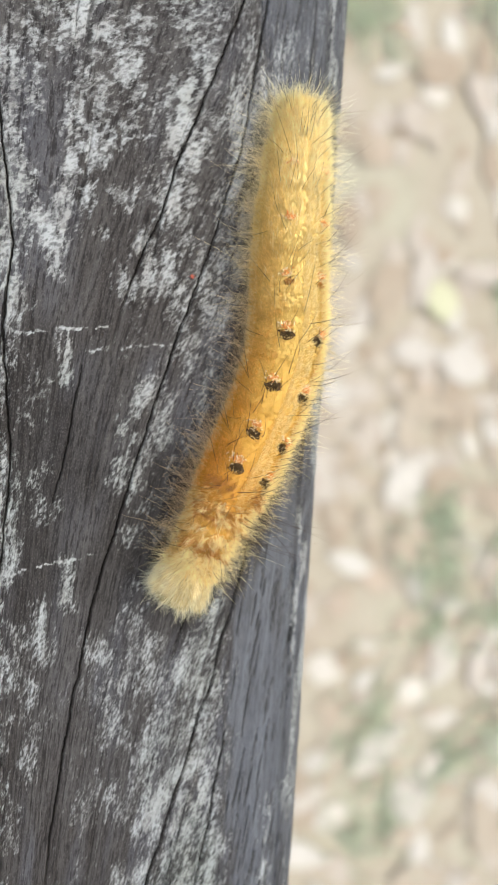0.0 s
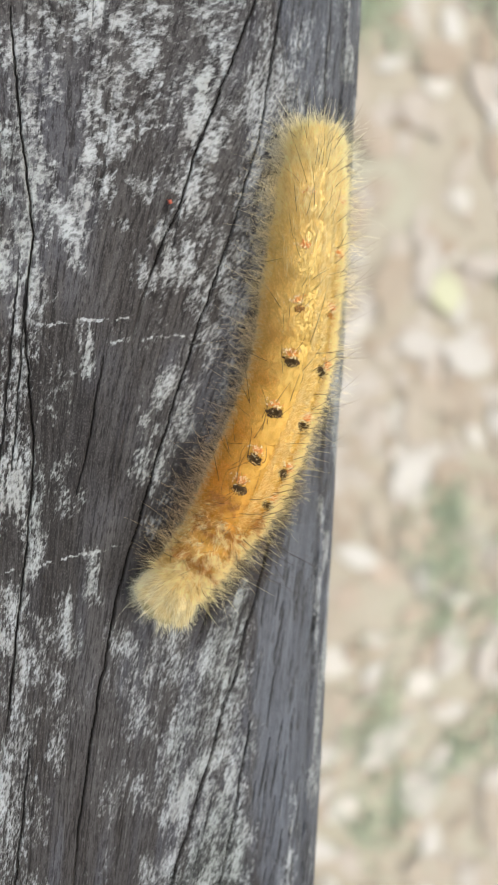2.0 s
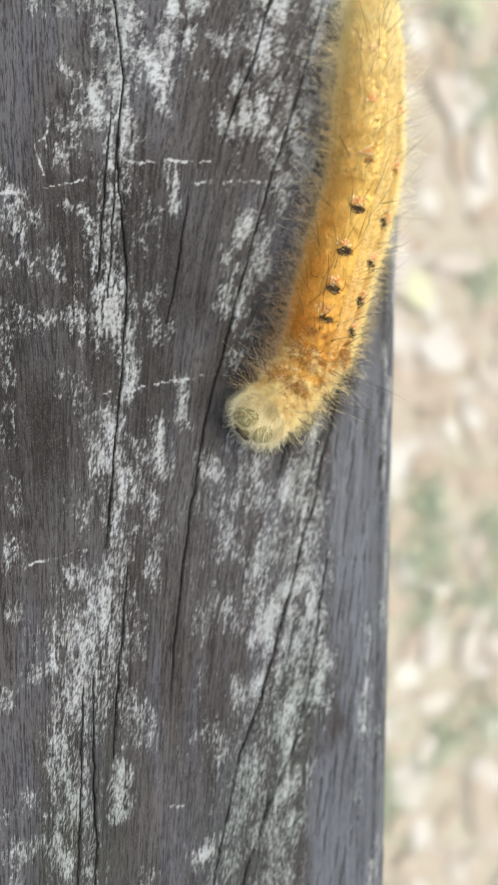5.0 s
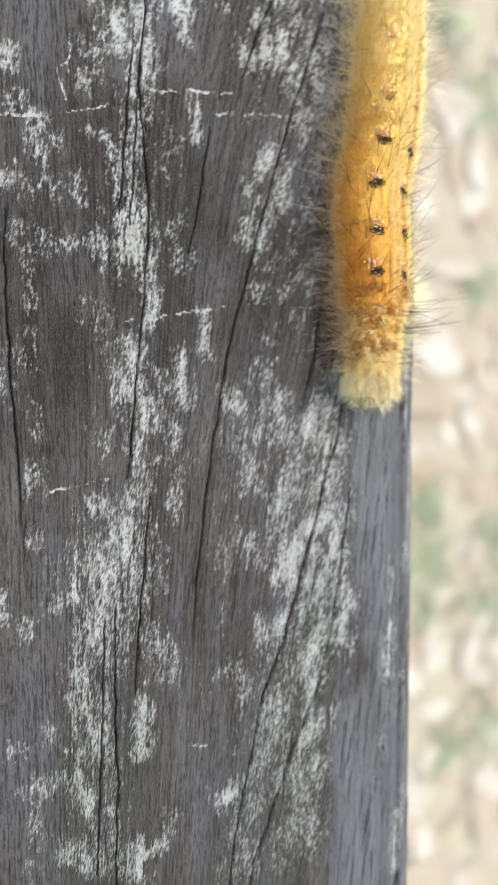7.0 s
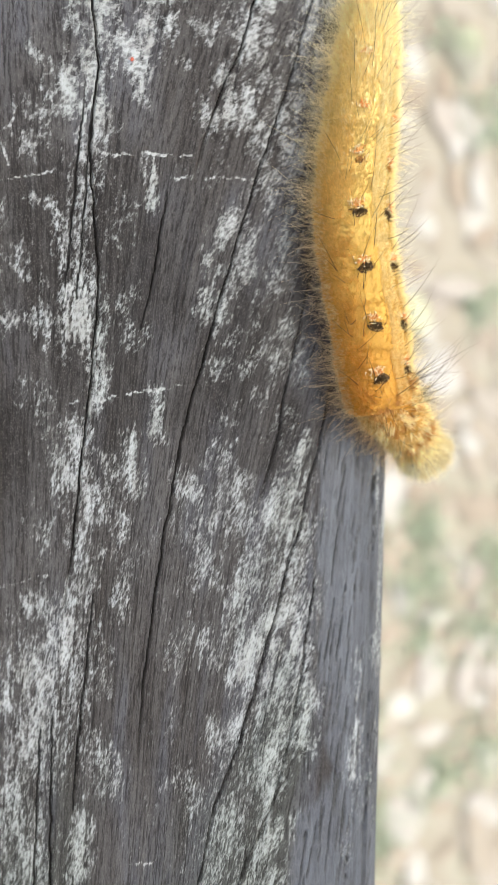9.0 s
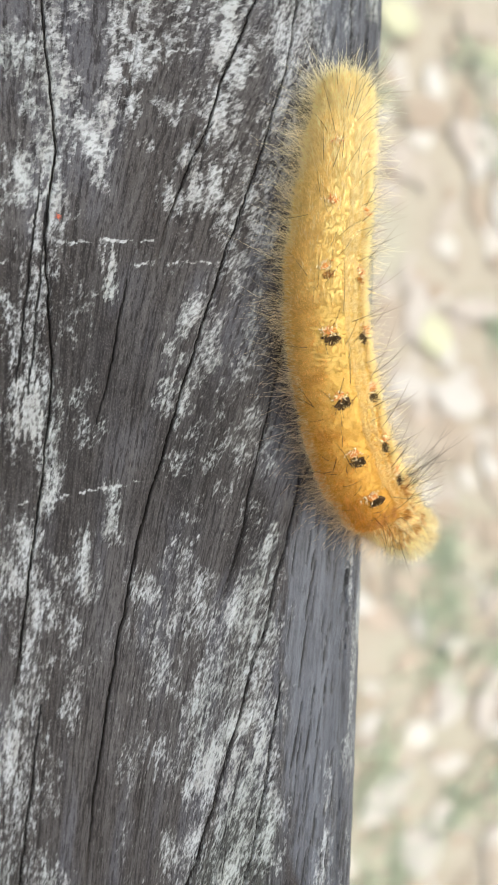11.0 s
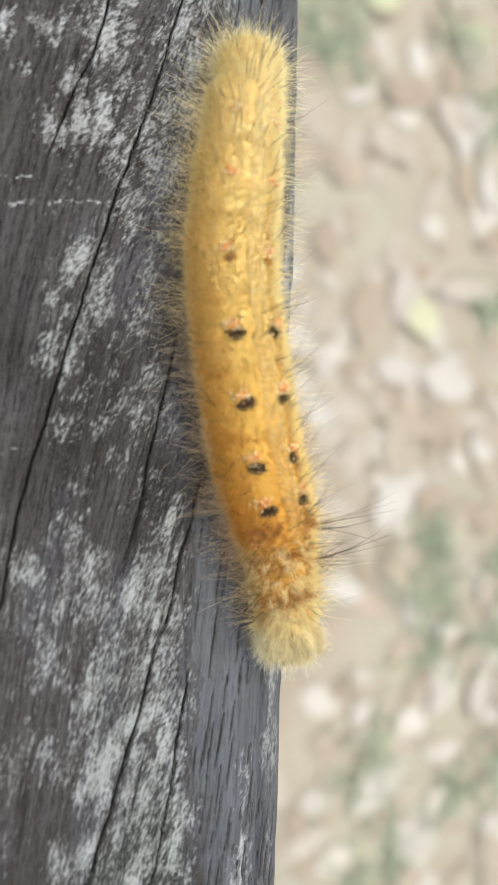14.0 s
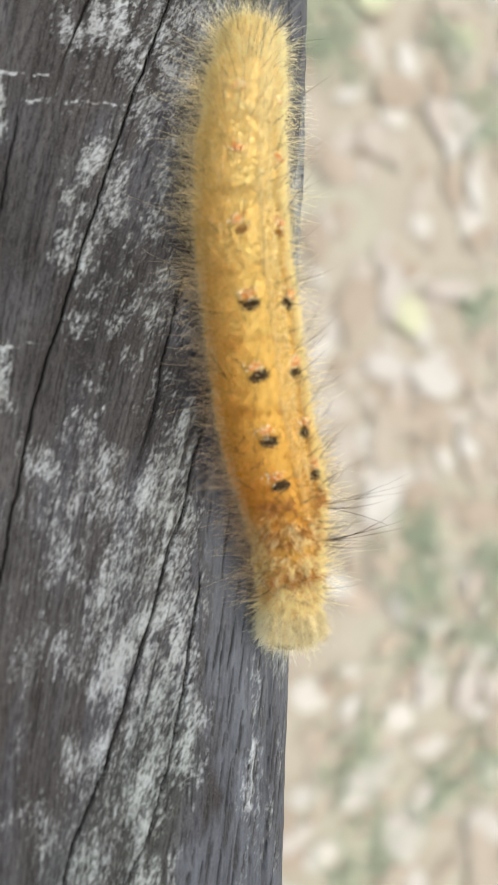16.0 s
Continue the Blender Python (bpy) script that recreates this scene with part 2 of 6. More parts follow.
BROWN_LEAF = plain("brown_leaf", (0.325, 0.25, 0.188), (0.365, 0.295, 0.226), 60, 0.7, random_tone=0.2)
GRASS = plain("grass_blade", (0.40, 0.455, 0.301), (0.46, 0.50, 0.357), 80, 0.6)


# ---- mesh helpers ----
def mesh_from(name, verts, faces, material, smooth=True, attrs=None):
    """A mesh from arrays; faces: array of quads or triangles, or a list of such arrays."""
    me = bpy.data.meshes.new(name)
    groups = [np.asarray(g) for g in (faces if isinstance(faces, list) else [faces]) if len(g)]
    loops = np.concatenate([g.ravel() for g in groups]).astype(np.int32)
    sizes = np.concatenate([np.full(len(g), g.shape[1]) for g in groups]).astype(np.int32)
    me.vertices.add(len(verts)), me.loops.add(len(loops)), me.polygons.add(len(sizes))
    me.vertices.foreach_set("co", np.asarray(verts, np.float32).ravel())
    me.loops.foreach_set("vertex_index", loops)
    me.polygons.foreach_set("loop_start", np.r_[0, np.cumsum(sizes)[:-1]].astype(np.int32))
    me.polygons.foreach_set("use_smooth", np.full(len(sizes), smooth))
    me.update(calc_edges=True)
    for key, values in (attrs or {}).items():
        me.attributes.new(key, "FLOAT", "POINT").data.foreach_set("value", np.asarray(values, np.float32))
    me.materials.append(material)
    return me


def part(name, me, parent, label=""):
    ob = new(name, me)
    ob.parent = parent
    return tagged(ob, label)


def hairs(root, way, length, thick, bend, rings=3):
    """Tapered three-sided hairs: roots, directions, lengths, base radii and bend vectors, all as arrays."""
    n = len(root)
    way = way / np.linalg.norm(way, axis=1, keepdims=True)
    side = np.cross(way, np.where(np.abs(way[:, 2:3]) > 0.9, [[1.0, 0, 0]], [[0, 0, 1.0]]))
    side /= np.linalg.norm(side, axis=1, keepdims=True)
    other = np.cross(way, side)
    out = []
    for k in range(rings):
        u = k / rings
        centre = root + way * (length * u)[:, None] + bend * (length * u * u)[:, None]
        r = (thick * (1 - 0.75 * u))[:, None]
        for a in range(3):
            out.append(centre + r * (side * math.cos(a * 2.0944) + other * math.sin(a * 2.0944)))
    out.append(root + way * length[:, None] + bend * length[:, None])
    per = 3 * rings + 1
    verts = np.stack(out, 1).reshape(-1, 3)
    quads = [[3 * k + a, 3 * k + (a + 1) % 3, 3 * k + 3 + (a + 1) % 3, 3 * k + 3 + a] for k in range(rings - 1) for a in range(3)]
    tips = [[3 * (rings - 1) + a, 3 * (rings - 1) + (a + 1) % 3, per - 1] for a in range(3)]
    step = (np.arange(n) * per)[:, None, None]
    return verts, [(np.array(quads)[None] + step).reshape(-1, 4), (np.array(tips)[None] + step).reshape(-1, 3)], per


def ball(rx, ry, rz, rings=10, around=16, centre=(0, 0, 0)):
    """Vertices and quads of an ellipsoid with poles along y."""
    v = []
    for i in range(rings + 1):
        a = math.pi * (0.02 + 0.96 * i / rings)
        for j in range(around):
            b = 2 * math.pi * j / around
            v.append((centre[0] + rx * math.sin(a) * math.cos(b), centre[1] - ry * math.cos(a), centre[2] + rz * math.sin(a) * math.sin(b)))
    q = [(i * around + j, i * around + (j + 1) % around, (i + 1) * around + (j + 1) % around, (i + 1) * around + j) for i in range(rings) for j in range(around)]
    ends = [(centre[0], centre[1] - ry, centre[2]), (centre[0], centre[1] + ry, centre[2])]
    low, high = len(v), len(v) + 1
    fan = [(low, (j + 1) % around, j) for j in range(around)] + [(high, rings * around + j, rings * around + (j + 1) % around) for j in range(around)]
    return np.array(v + ends), [np.array(q), np.array(fan)]


def lattice_noise(x, y, seed):
    """Smooth value noise on arrays, about -1 to 1."""
    table = np.random.default_rng(seed).uniform(-1, 1, (64, 64))
    i, j = np.floor(x).astype(int), np.floor(y).astype(int)
    u, v = x - i, y - j
    u, v = u * u * (3 - 2 * u), v * v * (3 - 2 * v)
    at = lambda a, b: table[a % 64, b % 64]
    return (at(i, j) * (1 - u) + at(i + 1, j) * u) * (1 - v) + (at(i, j + 1) * (1 - u) + at(i + 1, j + 1) * u) * v


# ---- the weathered rail ----
CRACKS = {  # lines along the upper face, millimetres; half width and depth first
    "long": (0.17, 0.9, [(19.3, 44), (18.5, 36.2), (16.9, 21.3), (15.2, 14.9), (12.9, 6.2), (10.9, 0), (9.4, -5.8), (6.2, -18.2), (4.1, -27), (2.7, -36.8), (1.8, -44), (1.3, -50), (1.0, -56.6), (0.9, -61)]),
    "upper": (0.22, 1.0, [(17.6, 44), (16.4, 38.7), (14.1, 31), (10.7, 21.1), (9.8, 18.2), (8.5, 13), (5.8, 5.9), (4.6, 0.5), (3.9, -2.5)]),
    "left": (0.15, 0.8, [(-9, 30), (-7.9, 21.3), (-5.9, 8.6), (-6.4, 0), (-5, -11.7), (-5, -19), (-5.5, -27), (-6.0, -35), (-6.9, -47.4)]),
    "far left": (0.14, 0.7, [(-19.2, -15), (-18.9, -21.2), (-18, -32.1), (-16.9, -41.4), (-16.1, -51.6)]),
}
SHORT_CRACKS = {
    "short": (0.12, 0.6, [(1.4, -3.1), (0.5, -11), (-0.6, -17.2)]),
    "middle": (0.17, 0.7, [(18.0, -6), (17.2, -11.8), (16.2, -16.4), (15.1, -21.6), (14.2, -28.0), (12.8, -32.8), (11.6, -37)]),
    "lower": (0.25, 1.0, [(20.4, -21), (19.5, -26.3), (18.2, -31.3), (17.3, -36.3), (16.2, -39.2), (14.8, -45.3), (13.4, -50.5), (12.4, -54.2), (11.2, -58.6), (8.8, -64.3), (7.9, -69.6), (6.6, -75.6), (5.4, -84)]),
    "lower right": (0.21, 0.9, [(19.2, -42.0), (18.6, -46.8), (18.0, -52.0), (16.8, -58.8), (15.0, -65.3), (12.5, -70.0), (10.8, -75.1), (8.5, -80.9), (7.6, -86)]),
    "low a": (0.12, 0.6, [(-7.3, -54.2), (-7, -63.7), (-6.5, -72.1), (-6.3, -84)]),
    "low b": (0.10, 0.5, [(-4.1, -42.9), (-4.7, -54.9), (-5, -62.8)]),
    "band a": (0.08, 0.4, [(-7.2, 4.0), (-7.6, -4), (-8.0, -14)]),
    "band b": (0.08, 0.4, [(-6.4, 4.0), (-6.6, -6), (-6.9, -15)]),
    "low c": (0.08, 0.4, [(-8.4, -55), (-8.2, -66), (-8.4, -80)]),
    "edge": (0.09, 0.4, [(24.6, 44), (24.2, 30), (24.4, 22)]),
}
CRUSTS = {  # pale crusts by area: from x, y to x, y, half width in millimetres, strength
    "upper left": [(-7.3, 30.0, -7.8, 25.5, 1.17, 0.60), (-6.5, 25.3, -6.9, 19.1, 0.96, 0.65), (-4.9, 25.1, -5.0, 22.6, 0.76, 0.70), (-4.0, 31.9, -4.5, 27.9, 0.82, 0.55), (-0.5, 32.5, -1.7, 29.7, 1.41, 0.70), (1.8, 32.2, 0.8, 30.3, 0.80, 0.70), (0.6, 28.5, -0.4, 22.9, 1.02, 0.70), (-0.1, 22.7, -0.5, 19.8, 0.56, 0.60), (1.9, 25.4, 1.0, 22.9, 0.80, 0.65), (1.1, 21.0, 1.2, 18.7, 1.13, 0.70), (2.6, 19.5, 2.3, 18.6, 0.63, 0.80), (4.3, 28.8, 3.8, 26.9, 1.17, 0.70), (6.1, 33.2, 4.8, 30.6, 1.07, 0.50), (5.7, 25.6, 4.7, 22.2, 0.94, 0.50), (7.2, 24.7, 7.0, 21.8, 0.48, 0.50), (10.3, 27.1, 9.3, 20.5, 0.80, 0.98)],
    "upper middle": [(10.5, 19.5, 9.5, 16.4, 0.86, 0.60), (11.6, 21.2, 11.5, 19.1, 1.11, 0.70), (11.8, 32.8, 12.6, 27.6, 0.31, 0.60), (16.2, 27.8, 15.5, 24.0, 1.03, 0.60), (14.4, 26.8, 14.0, 23.7, 0.63, 0.45), (14.2, 33.3, 13.2, 30.7, 0.63, 0.40), (9.8, 34.7, 10.6, 31.9, 0.86, 0.35), (-0.9, 16.9, -1.6, 13.4, 0.72, 0.85), (-0.9, 12.4, -1.5, 8.3, 0.56, 0.75), (-1.5, 8.3, -1.6, 6.1, 0.33, 0.60), (-3.4, 10.9, -2.3, 9.6, 0.76, 0.75), (-4.4, 11.3, -3.3, 10.6, 0.43, 0.60), (-5.9, 13.8, -6.4, 9.9, 0.96, 0.90), (-5.7, 16.6, -5.1, 14.5, 0.64, 0.70), (-6.1, 8.8, -6.6, 6.0, 0.64, 0.65), (-6.1, 3.8, -5.7, 1.9, 0.74, 0.85)],
    "crossing": [(0.4, 14.6, 0.7, 13.8, 0.56, 0.55), (4.7, 14.5, 4.8, 14.2, 0.70, 0.60), (6.8, 10.2, 6.7, 9.7, 0.59, 0.80), (7.5, 7.8, 6.1, 5.3, 0.89, 0.75), (7.9, 6.8, 7.6, 6.3, 1.01, 0.80), (9.8, 8.7, 9.6, 6.3, 0.85, 0.60), (11.0, 8.3, 11.2, 4.2, 0.49, 0.60), (9.3, 15.2, 10.6, 13.6, 1.09, 0.70), (12.0, 16.2, 11.2, 14.3, 0.74, 0.50), (14.4, 16.6, 15.6, 13.7, 0.50, 0.60), (15.8, 15.0, 16.6, 12.1, 0.64, 0.60), (11.4, 11.3, 11.2, 9.5, 0.49, 0.50), (10.7, 2.9, 12.0, 1.3, 0.49, 0.50), (15.4, 7.1, 15.9, 3.5, 0.38, 0.40), (14.8, 0.9, 15.6, -1.4, 0.63, 0.40), (-0.1, -0.6, -0.2, -4.6, 0.39, 0.70)],
    "above the score": [(8.5, -5.0, 7.7, -6.8, 0.83, 0.60), (10.6, -5.4, 10.2, -8.5, 0.49, 0.45), (6.1, -9.0, 6.0, -9.6, 0.53, 0.60), (8.0, -11.0, 8.9, -11.5, 0.77, 0.50), (6.4, -13.4, 5.6, -15.2, 0.59, 0.50), (-2.3, -5.3, -2.4, -8.7, 0.55, 0.40), (-4.2, -6.0, -4.0, -8.8, 0.43, 0.35), (-2.6, -14.7, -2.5, -15.2, 0.65, 0.50), (-4.8, -17.6, -4.4, -20.1, 0.75, 0.70), (-1.8, -18.1, -1.8, -18.6, 0.55, 0.50), (-4.8, -23.8, -4.8, -25.2, 0.53, 0.70), (24.7, 33.9, 24.2, 31.9, 0.34, 0.60), (25.4, 38.4, 25.2, 35.9, 0.28, 0.50), (18.5, 36.8, 20.7, 32.4, 0.66, 0.30), (10.3, -15.0, 9.6, -17.4, 0.60, 0.40), (2.6, 10.6, 2.6, 10.3, 0.23, 0.60)],
    "band": [(-7.7, 3.8, -6.9, 2.3, 0.83, 0.85), (-5.7, 3.6, -5.4, 2.9, 0.63, 0.81), (-8.2, -7.5, -8.5, -12.5, 0.54, 0.66), (-6.4, 0.7, -6.7, -11.6, 1.12, 0.57), (-5.9, -2.0, -6.6, -4.9, 0.73, 0.62), (-7.1, -14.5, -6.5, -18.2, 1.63, 0.90), (-9.2, -16.7, -13.7, -17.7, 0.64, 0.62), (-4.8, -19.1, -4.4, -23.5, 0.94, 0.66), (-5.2, -20.2, -4.8, -22.4, 0.60, 0.76), (-4.7, -23.9, -4.6, -24.4, 0.61, 0.76), (-12.3, -0.8, -11.8, -1.4, 0.74, 0.57), (-14.2, -12.4, -14.1, -12.8, 0.61, 0.47), (-12.2, -10.5, -11.9, -11.5, 0.52, 0.47), (-11.6, -5.8, -9.5, -6.4, 0.21, 0.57), (-14.6, -7.5, -14.6, -8.1, 0.41, 0.57), (-3.3, -7.0, -2.9, -8.7, 0.57, 0.47)],
    "beside the cracks": [(-1.6, -13.8, -1.6, -14.4, 0.58, 0.40), (-2.7, -17.1, -0.9, -17.4, 0.45, 0.40), (7.8, -5.0, 7.8, -5.6, 0.64, 0.50), (9.6, -6.8, 10.0, -10.9, 0.71, 0.55), (8.2, -11.9, 7.3, -15.0, 0.70, 0.70), (9.1, -12.3, 9.1, -12.9, 0.64, 0.60), (7.5, -20.3, 10.0, -19.9, 0.56, 0.40), (8.6, -17.1, 9.9, -17.6, 0.70, 0.40), (6.5, -19.8, 6.9, -20.9, 0.37, 0.60), (8.3, -24.3, 8.3, -24.9, 0.82, 0.35), (14.4, -15.1, 13.5, -19.5, 0.87, 0.55), (16.5, -17.3, 13.9, -21.3, 0.55, 0.40), (15.3, -24.7, 14.4, -28.5, 0.67, 0.45), (16.7, -28.3, 15.5, -33.2, 1.29, 0.65), (12.0, -23.0, 12.0, -23.6, 0.52, 0.30), (8.3, -29.0, 7.7, -30.2, 0.75, 0.50)],
    "middle streaks": [(4.7, -31.9, 4.8, -32.5, 0.60, 0.60), (6.6, -33.8, 10.3, -32.4, 0.79, 0.50), (7.9, -34.9, 6.7, -36.1, 0.87, 0.60), (11.6, -32.3, 9.8, -37.1, 0.51, 0.45), (14.2, -35.1, 16.2, -36.2, 1.58, 0.75), (-6.7, -27.0, -6.1, -29.1, 0.70, 0.70), (-7.7, -30.4, -6.8, -32.4, 0.64, 0.80), (-5.8, -31.3, -5.1, -35.6, 0.81, 0.65), (-3.6, -30.0, -3.0, -31.6, 0.66, 0.60), (-3.0, -32.2, -3.2, -34.4, 0.55, 0.50), (-1.2, -27.6, -0.7, -33.1, 0.40, 0.70), (1.3, -25.0, 1.1, -27.3, 0.41, 0.80), (1.3, -23.3, 1.1, -25.1, 0.29, 0.60), (-1.5, -36.5, -1.4, -38.1, 0.45, 0.60), (-5.6, -36.7, -5.2, -38.8, 0.65, 0.50), (-9.3, -36.9, -8.7, -39.0, 0.41, 0.40)],
    "left patch": [(-9.4, -24.1, -9.0, -30.5, 0.42, 0.34), (-4.9, -39.9, -6.1, -45.3, 0.54, 0.59), (-3.9, -39.3, -4.6, -41.5, 0.66, 0.51), (-9.8, -43.8, -7.2, -44.3, 0.72, 0.59), (-6.1, -45.9, -6.3, -48.5, 1.06, 0.75), (-5.4, -50.7, -5.3, -52.8, 0.75, 0.55), (-7.6, -46.9, -10.1, -49.5, 0.94, 0.64), (-10.1, -50.0, -8.3, -50.6, 1.42, 0.68), (-8.5, -52.7, -9.3, -56.8, 1.29, 0.64), (-11.5, -51.0, -11.2, -53.1, 0.40, 0.68), (-12.9, -53.6, -12.0, -52.6, 0.49, 0.68), (-6.9, -53.8, -6.9, -60.1, 0.79, 0.51), (-9.5, -57.8, -10.1, -62.9, 1.02, 0.51), (-9.9, -63.5, -9.4, -68.1, 1.01, 0.59), (-8.6, -63.1, -8.3, -65.7, 0.51, 0.51), (-10.3, -70.6, -9.5, -72.7, 0.91, 0.68)],
    "lower left": [(-7.4, -68.4, -7.0, -71.5, 0.31, 0.35), (-4.1, -64.5, -4.2, -68.5, 0.59, 0.75), (-1.9, -58.3, -1.5, -61.0, 0.66, 0.48), (-3.6, -56.1, -3.7, -60.9, 0.43, 0.31), (-9.6, -78.3, -11.1, -77.0, 0.41, 0.62), (-2.3, -77.9, -4.4, -79.7, 0.44, 0.79), (-3.9, -78.7, -4.4, -80.6, 0.76, 0.70), (-7.2, -74.1, -6.8, -78.7, 0.42, 0.44), (-0.8, -75.3, -1.0, -76.6, 0.28, 0.44), (6.0, -73.7, 4.8, -74.5, 0.60, 0.86), (8.3, -71.4, 7.1, -72.9, 0.61, 0.62), (7.8, -75.2, 6.1, -78.8, 0.61, 0.44), (7.0, -80.0, 7.4, -81.8, 0.73, 0.53), (-1.4, -39.3, -1.2, -45.3, 0.28, 0.53), (-3.0, -48.6, -2.7, -51.8, 0.44, 0.31), (11.2, -42.3, 9.5, -48.7, 0.64, 0.48)],
    "lower right": [(7.0, -47.5, 8.3, -49.8, 0.73, 0.50), (10.6, -43.8, 10.6, -44.4, 0.88, 0.60), (6.8, -39.5, 7.4, -41.2, 0.85, 0.50), (12.6, -48.2, 11.4, -51.1, 1.16, 0.80), (15.8, -45.2, 13.9, -46.4, 1.19, 0.80), (17.2, -47.9, 17.1, -48.8, 1.14, 0.80), (14.6, -48.8, 14.0, -51.7, 1.05, 0.70), (16.6, -50.6, 15.4, -54.7, 1.20, 0.60), (18.7, -53.0, 18.1, -59.0, 0.95, 0.65), (12.8, -54.6, 10.3, -56.8, 0.90, 0.60), (9.1, -57.0, 9.1, -57.6, 0.74, 0.60), (16.1, -56.5, 13.6, -61.6, 1.19, 0.70), (11.0, -58.6, 9.8, -61.3, 0.76, 0.40), (5.6, -61.6, 6.9, -63.9, 0.83, 0.40), (10.5, -64.8, 10.0, -66.5, 1.00, 0.60), (14.9, -62.9, 14.4, -66.3, 0.91, 0.60)],
    "far left": [(-19.3, 0.7, -19.0, -0.6, 0.54, 0.63), (-19.5, -4.1, -19.3, -4.6, 0.48, 0.54), (-18.2, -3.3, -18.0, -3.4, 0.43, 0.45), (-12.2, -0.6, -11.9, -1.4, 0.63, 0.54), (-10.6, 1.9, -10.7, -1.1, 0.23, 0.45), (-12.3, 2.6, -12.2, 2.3, 0.52, 0.36), (-16.2, -5.4, -16.2, -9.4, 0.38, 0.72), (-15.4, -5.3, -16.1, -5.3, 0.33, 0.54), (-16.9, -8.9, -16.8, -9.5, 0.32, 0.54), (-14.5, -7.1, -14.4, -8.5, 0.33, 0.36), (-17.9, -11.7, -17.3, -12.7, 0.53, 0.54), (-19.2, -11.9, -19.1, -12.4, 0.42, 0.45), (-14.9, -11.4, -14.7, -11.6, 0.55, 0.32), (-13.8, -11.5, -13.4, -12.9, 0.33, 0.45), (-12.2, -10.1, -12.3, -11.3, 0.56, 0.41), (-12.1, -13.0, -11.8, -13.5, 0.34, 0.45)],
    "far left streaks": [(-18.5, -17.6, -18.2, -18.4, 0.74, 0.45), (-17.2, -17.1, -16.7, -18.8, 0.53, 0.45), (-15.3, -17.2, -15.0, -18.2, 0.54, 0.45), (-13.7, -17.5, -12.8, -18.2, 0.50, 0.54), (-12.0, -17.6, -9.2, -17.5, 0.73, 0.59), (-17.1, -19.9, -16.6, -24.3, 0.32, 0.45), (-16.3, -27.0, -16.2, -27.5, 0.42, 0.63), (-17.6, -29.1, -17.4, -29.9, 0.52, 0.50), (-18.5, -31.1, -17.2, -33.2, 0.62, 0.32), (-15.8, -34.2, -15.6, -36.9, 0.26, 0.36), (-9.0, -23.5, -8.9, -27.0, 0.34, 0.36), (-8.9, -27.5, -9.0, -29.3, 0.40, 0.41), (-11.3, -23.7, -11.2, -24.9, 0.45, 0.23), (-15.6, -40.2, -15.5, -42.4, 0.32, 0.32), (-15.4, -45.9, -15.4, -47.3, 0.26, 0.45), (-15.8, -55.1, -15.6, -56.2, 0.21, 0.54)],
    "far left foot": [(-18.1, -52.6, -18.1, -54.2, 0.26, 0.54), (-13.2, -65.3, -13.1, -66.9, 0.37, 0.27), (-16.3, -66.8, -16.2, -67.3, 0.31, 0.36), (-14.2, -70.5, -13.8, -71.3, 0.42, 0.54), (-15.4, -70.8, -15.2, -70.9, 0.26, 0.54), (-12.8, -69.9, -12.7, -70.4, 0.38, 0.36), (-14.3, -73.9, -13.9, -76.4, 0.32, 0.27), (-11.8, -77.5, -9.6, -79.2, 0.22, 0.63), (-10.5, -76.4, -9.6, -78.7, 0.28, 0.54), (-8.6, -74.5, -8.0, -75.7, 0.45, 0.36), (-8.3, -77.3, -7.9, -79.5, 0.56, 0.45), (-14.4, -77.9, -14.1, -79.5, 0.32, 0.27)],
    "upper band": [(-15.3, 17.5, -15.1, 14.1, 0.44, 0.68), (-12.0, 17.4, -11.4, 16.9, 0.34, 0.54), (-11.2, 18.4, -10.3, 15.5, 0.52, 0.54), (-10.0, 15.8, -10.3, 15.4, 0.40, 0.54), (-8.7, 18.8, -8.7, 15.5, 0.29, 0.54), (-12.5, 14.1, -12.4, 13.9, 0.34, 0.36), (-6.6, 16.9, -7.1, 14.4, 0.95, 0.63), (-5.4, 16.6, -5.5, 14.8, 0.42, 0.63), (-6.5, 13.4, -6.3, 8.1, 1.07, 0.68), (-8.9, 6.2, -8.8, 3.0, 0.81, 0.72), (-7.2, 8.5, -7.4, 6.1, 0.59, 0.45), (-12.6, 8.3, -11.7, 7.4, 0.17, 0.54), (-5.6, 4.4, -5.3, 3.2, 0.65, 0.68), (-2.9, 11.8, -2.5, 10.0, 0.49, 0.63), (-4.1, 10.9, -3.6, 10.4, 0.42, 0.45), (-1.2, 16.3, -1.3, 13.3, 0.50, 0.77)],
    "foot and edge": [(15.7, -67.0, 13.8, -69.7, 1.05, 0.65), (15.5, -71.7, 14.0, -75.5, 0.92, 0.55), (11.2, -67.7, 8.8, -69.7, 0.88, 0.45), (13.2, -70.8, 11.4, -74.0, 0.90, 0.45), (13.4, -76.6, 11.6, -79.7, 0.97, 0.45), (15.3, -76.8, 14.1, -81.2, 0.92, 0.40), (11.0, -81.3, 11.0, -82.1, 0.63, 0.40), (25.2, -50.1, 25.0, -54.5, 0.43, 0.70), (24.9, -57.5, 24.8, -63.1, 0.57, 0.80), (24.2, -70.3, 24.2, -70.9, 0.50, 0.60), (26.2, -79.0, 26.0, -85.6, 0.44, 0.80), (25.2, -64.3, 25.4, -69.2, 0.36, 0.50), (18.3, -37.9, 17.7, -41.6, 0.55, 0.45), (12.7, -39.3, 11.8, -42.3, 1.03, 0.55), (15.7, -39.2, 14.8, -42.8, 0.93, 0.60), (4.6, -48.1, 4.1, -51.5, 0.53, 0.35)],
}
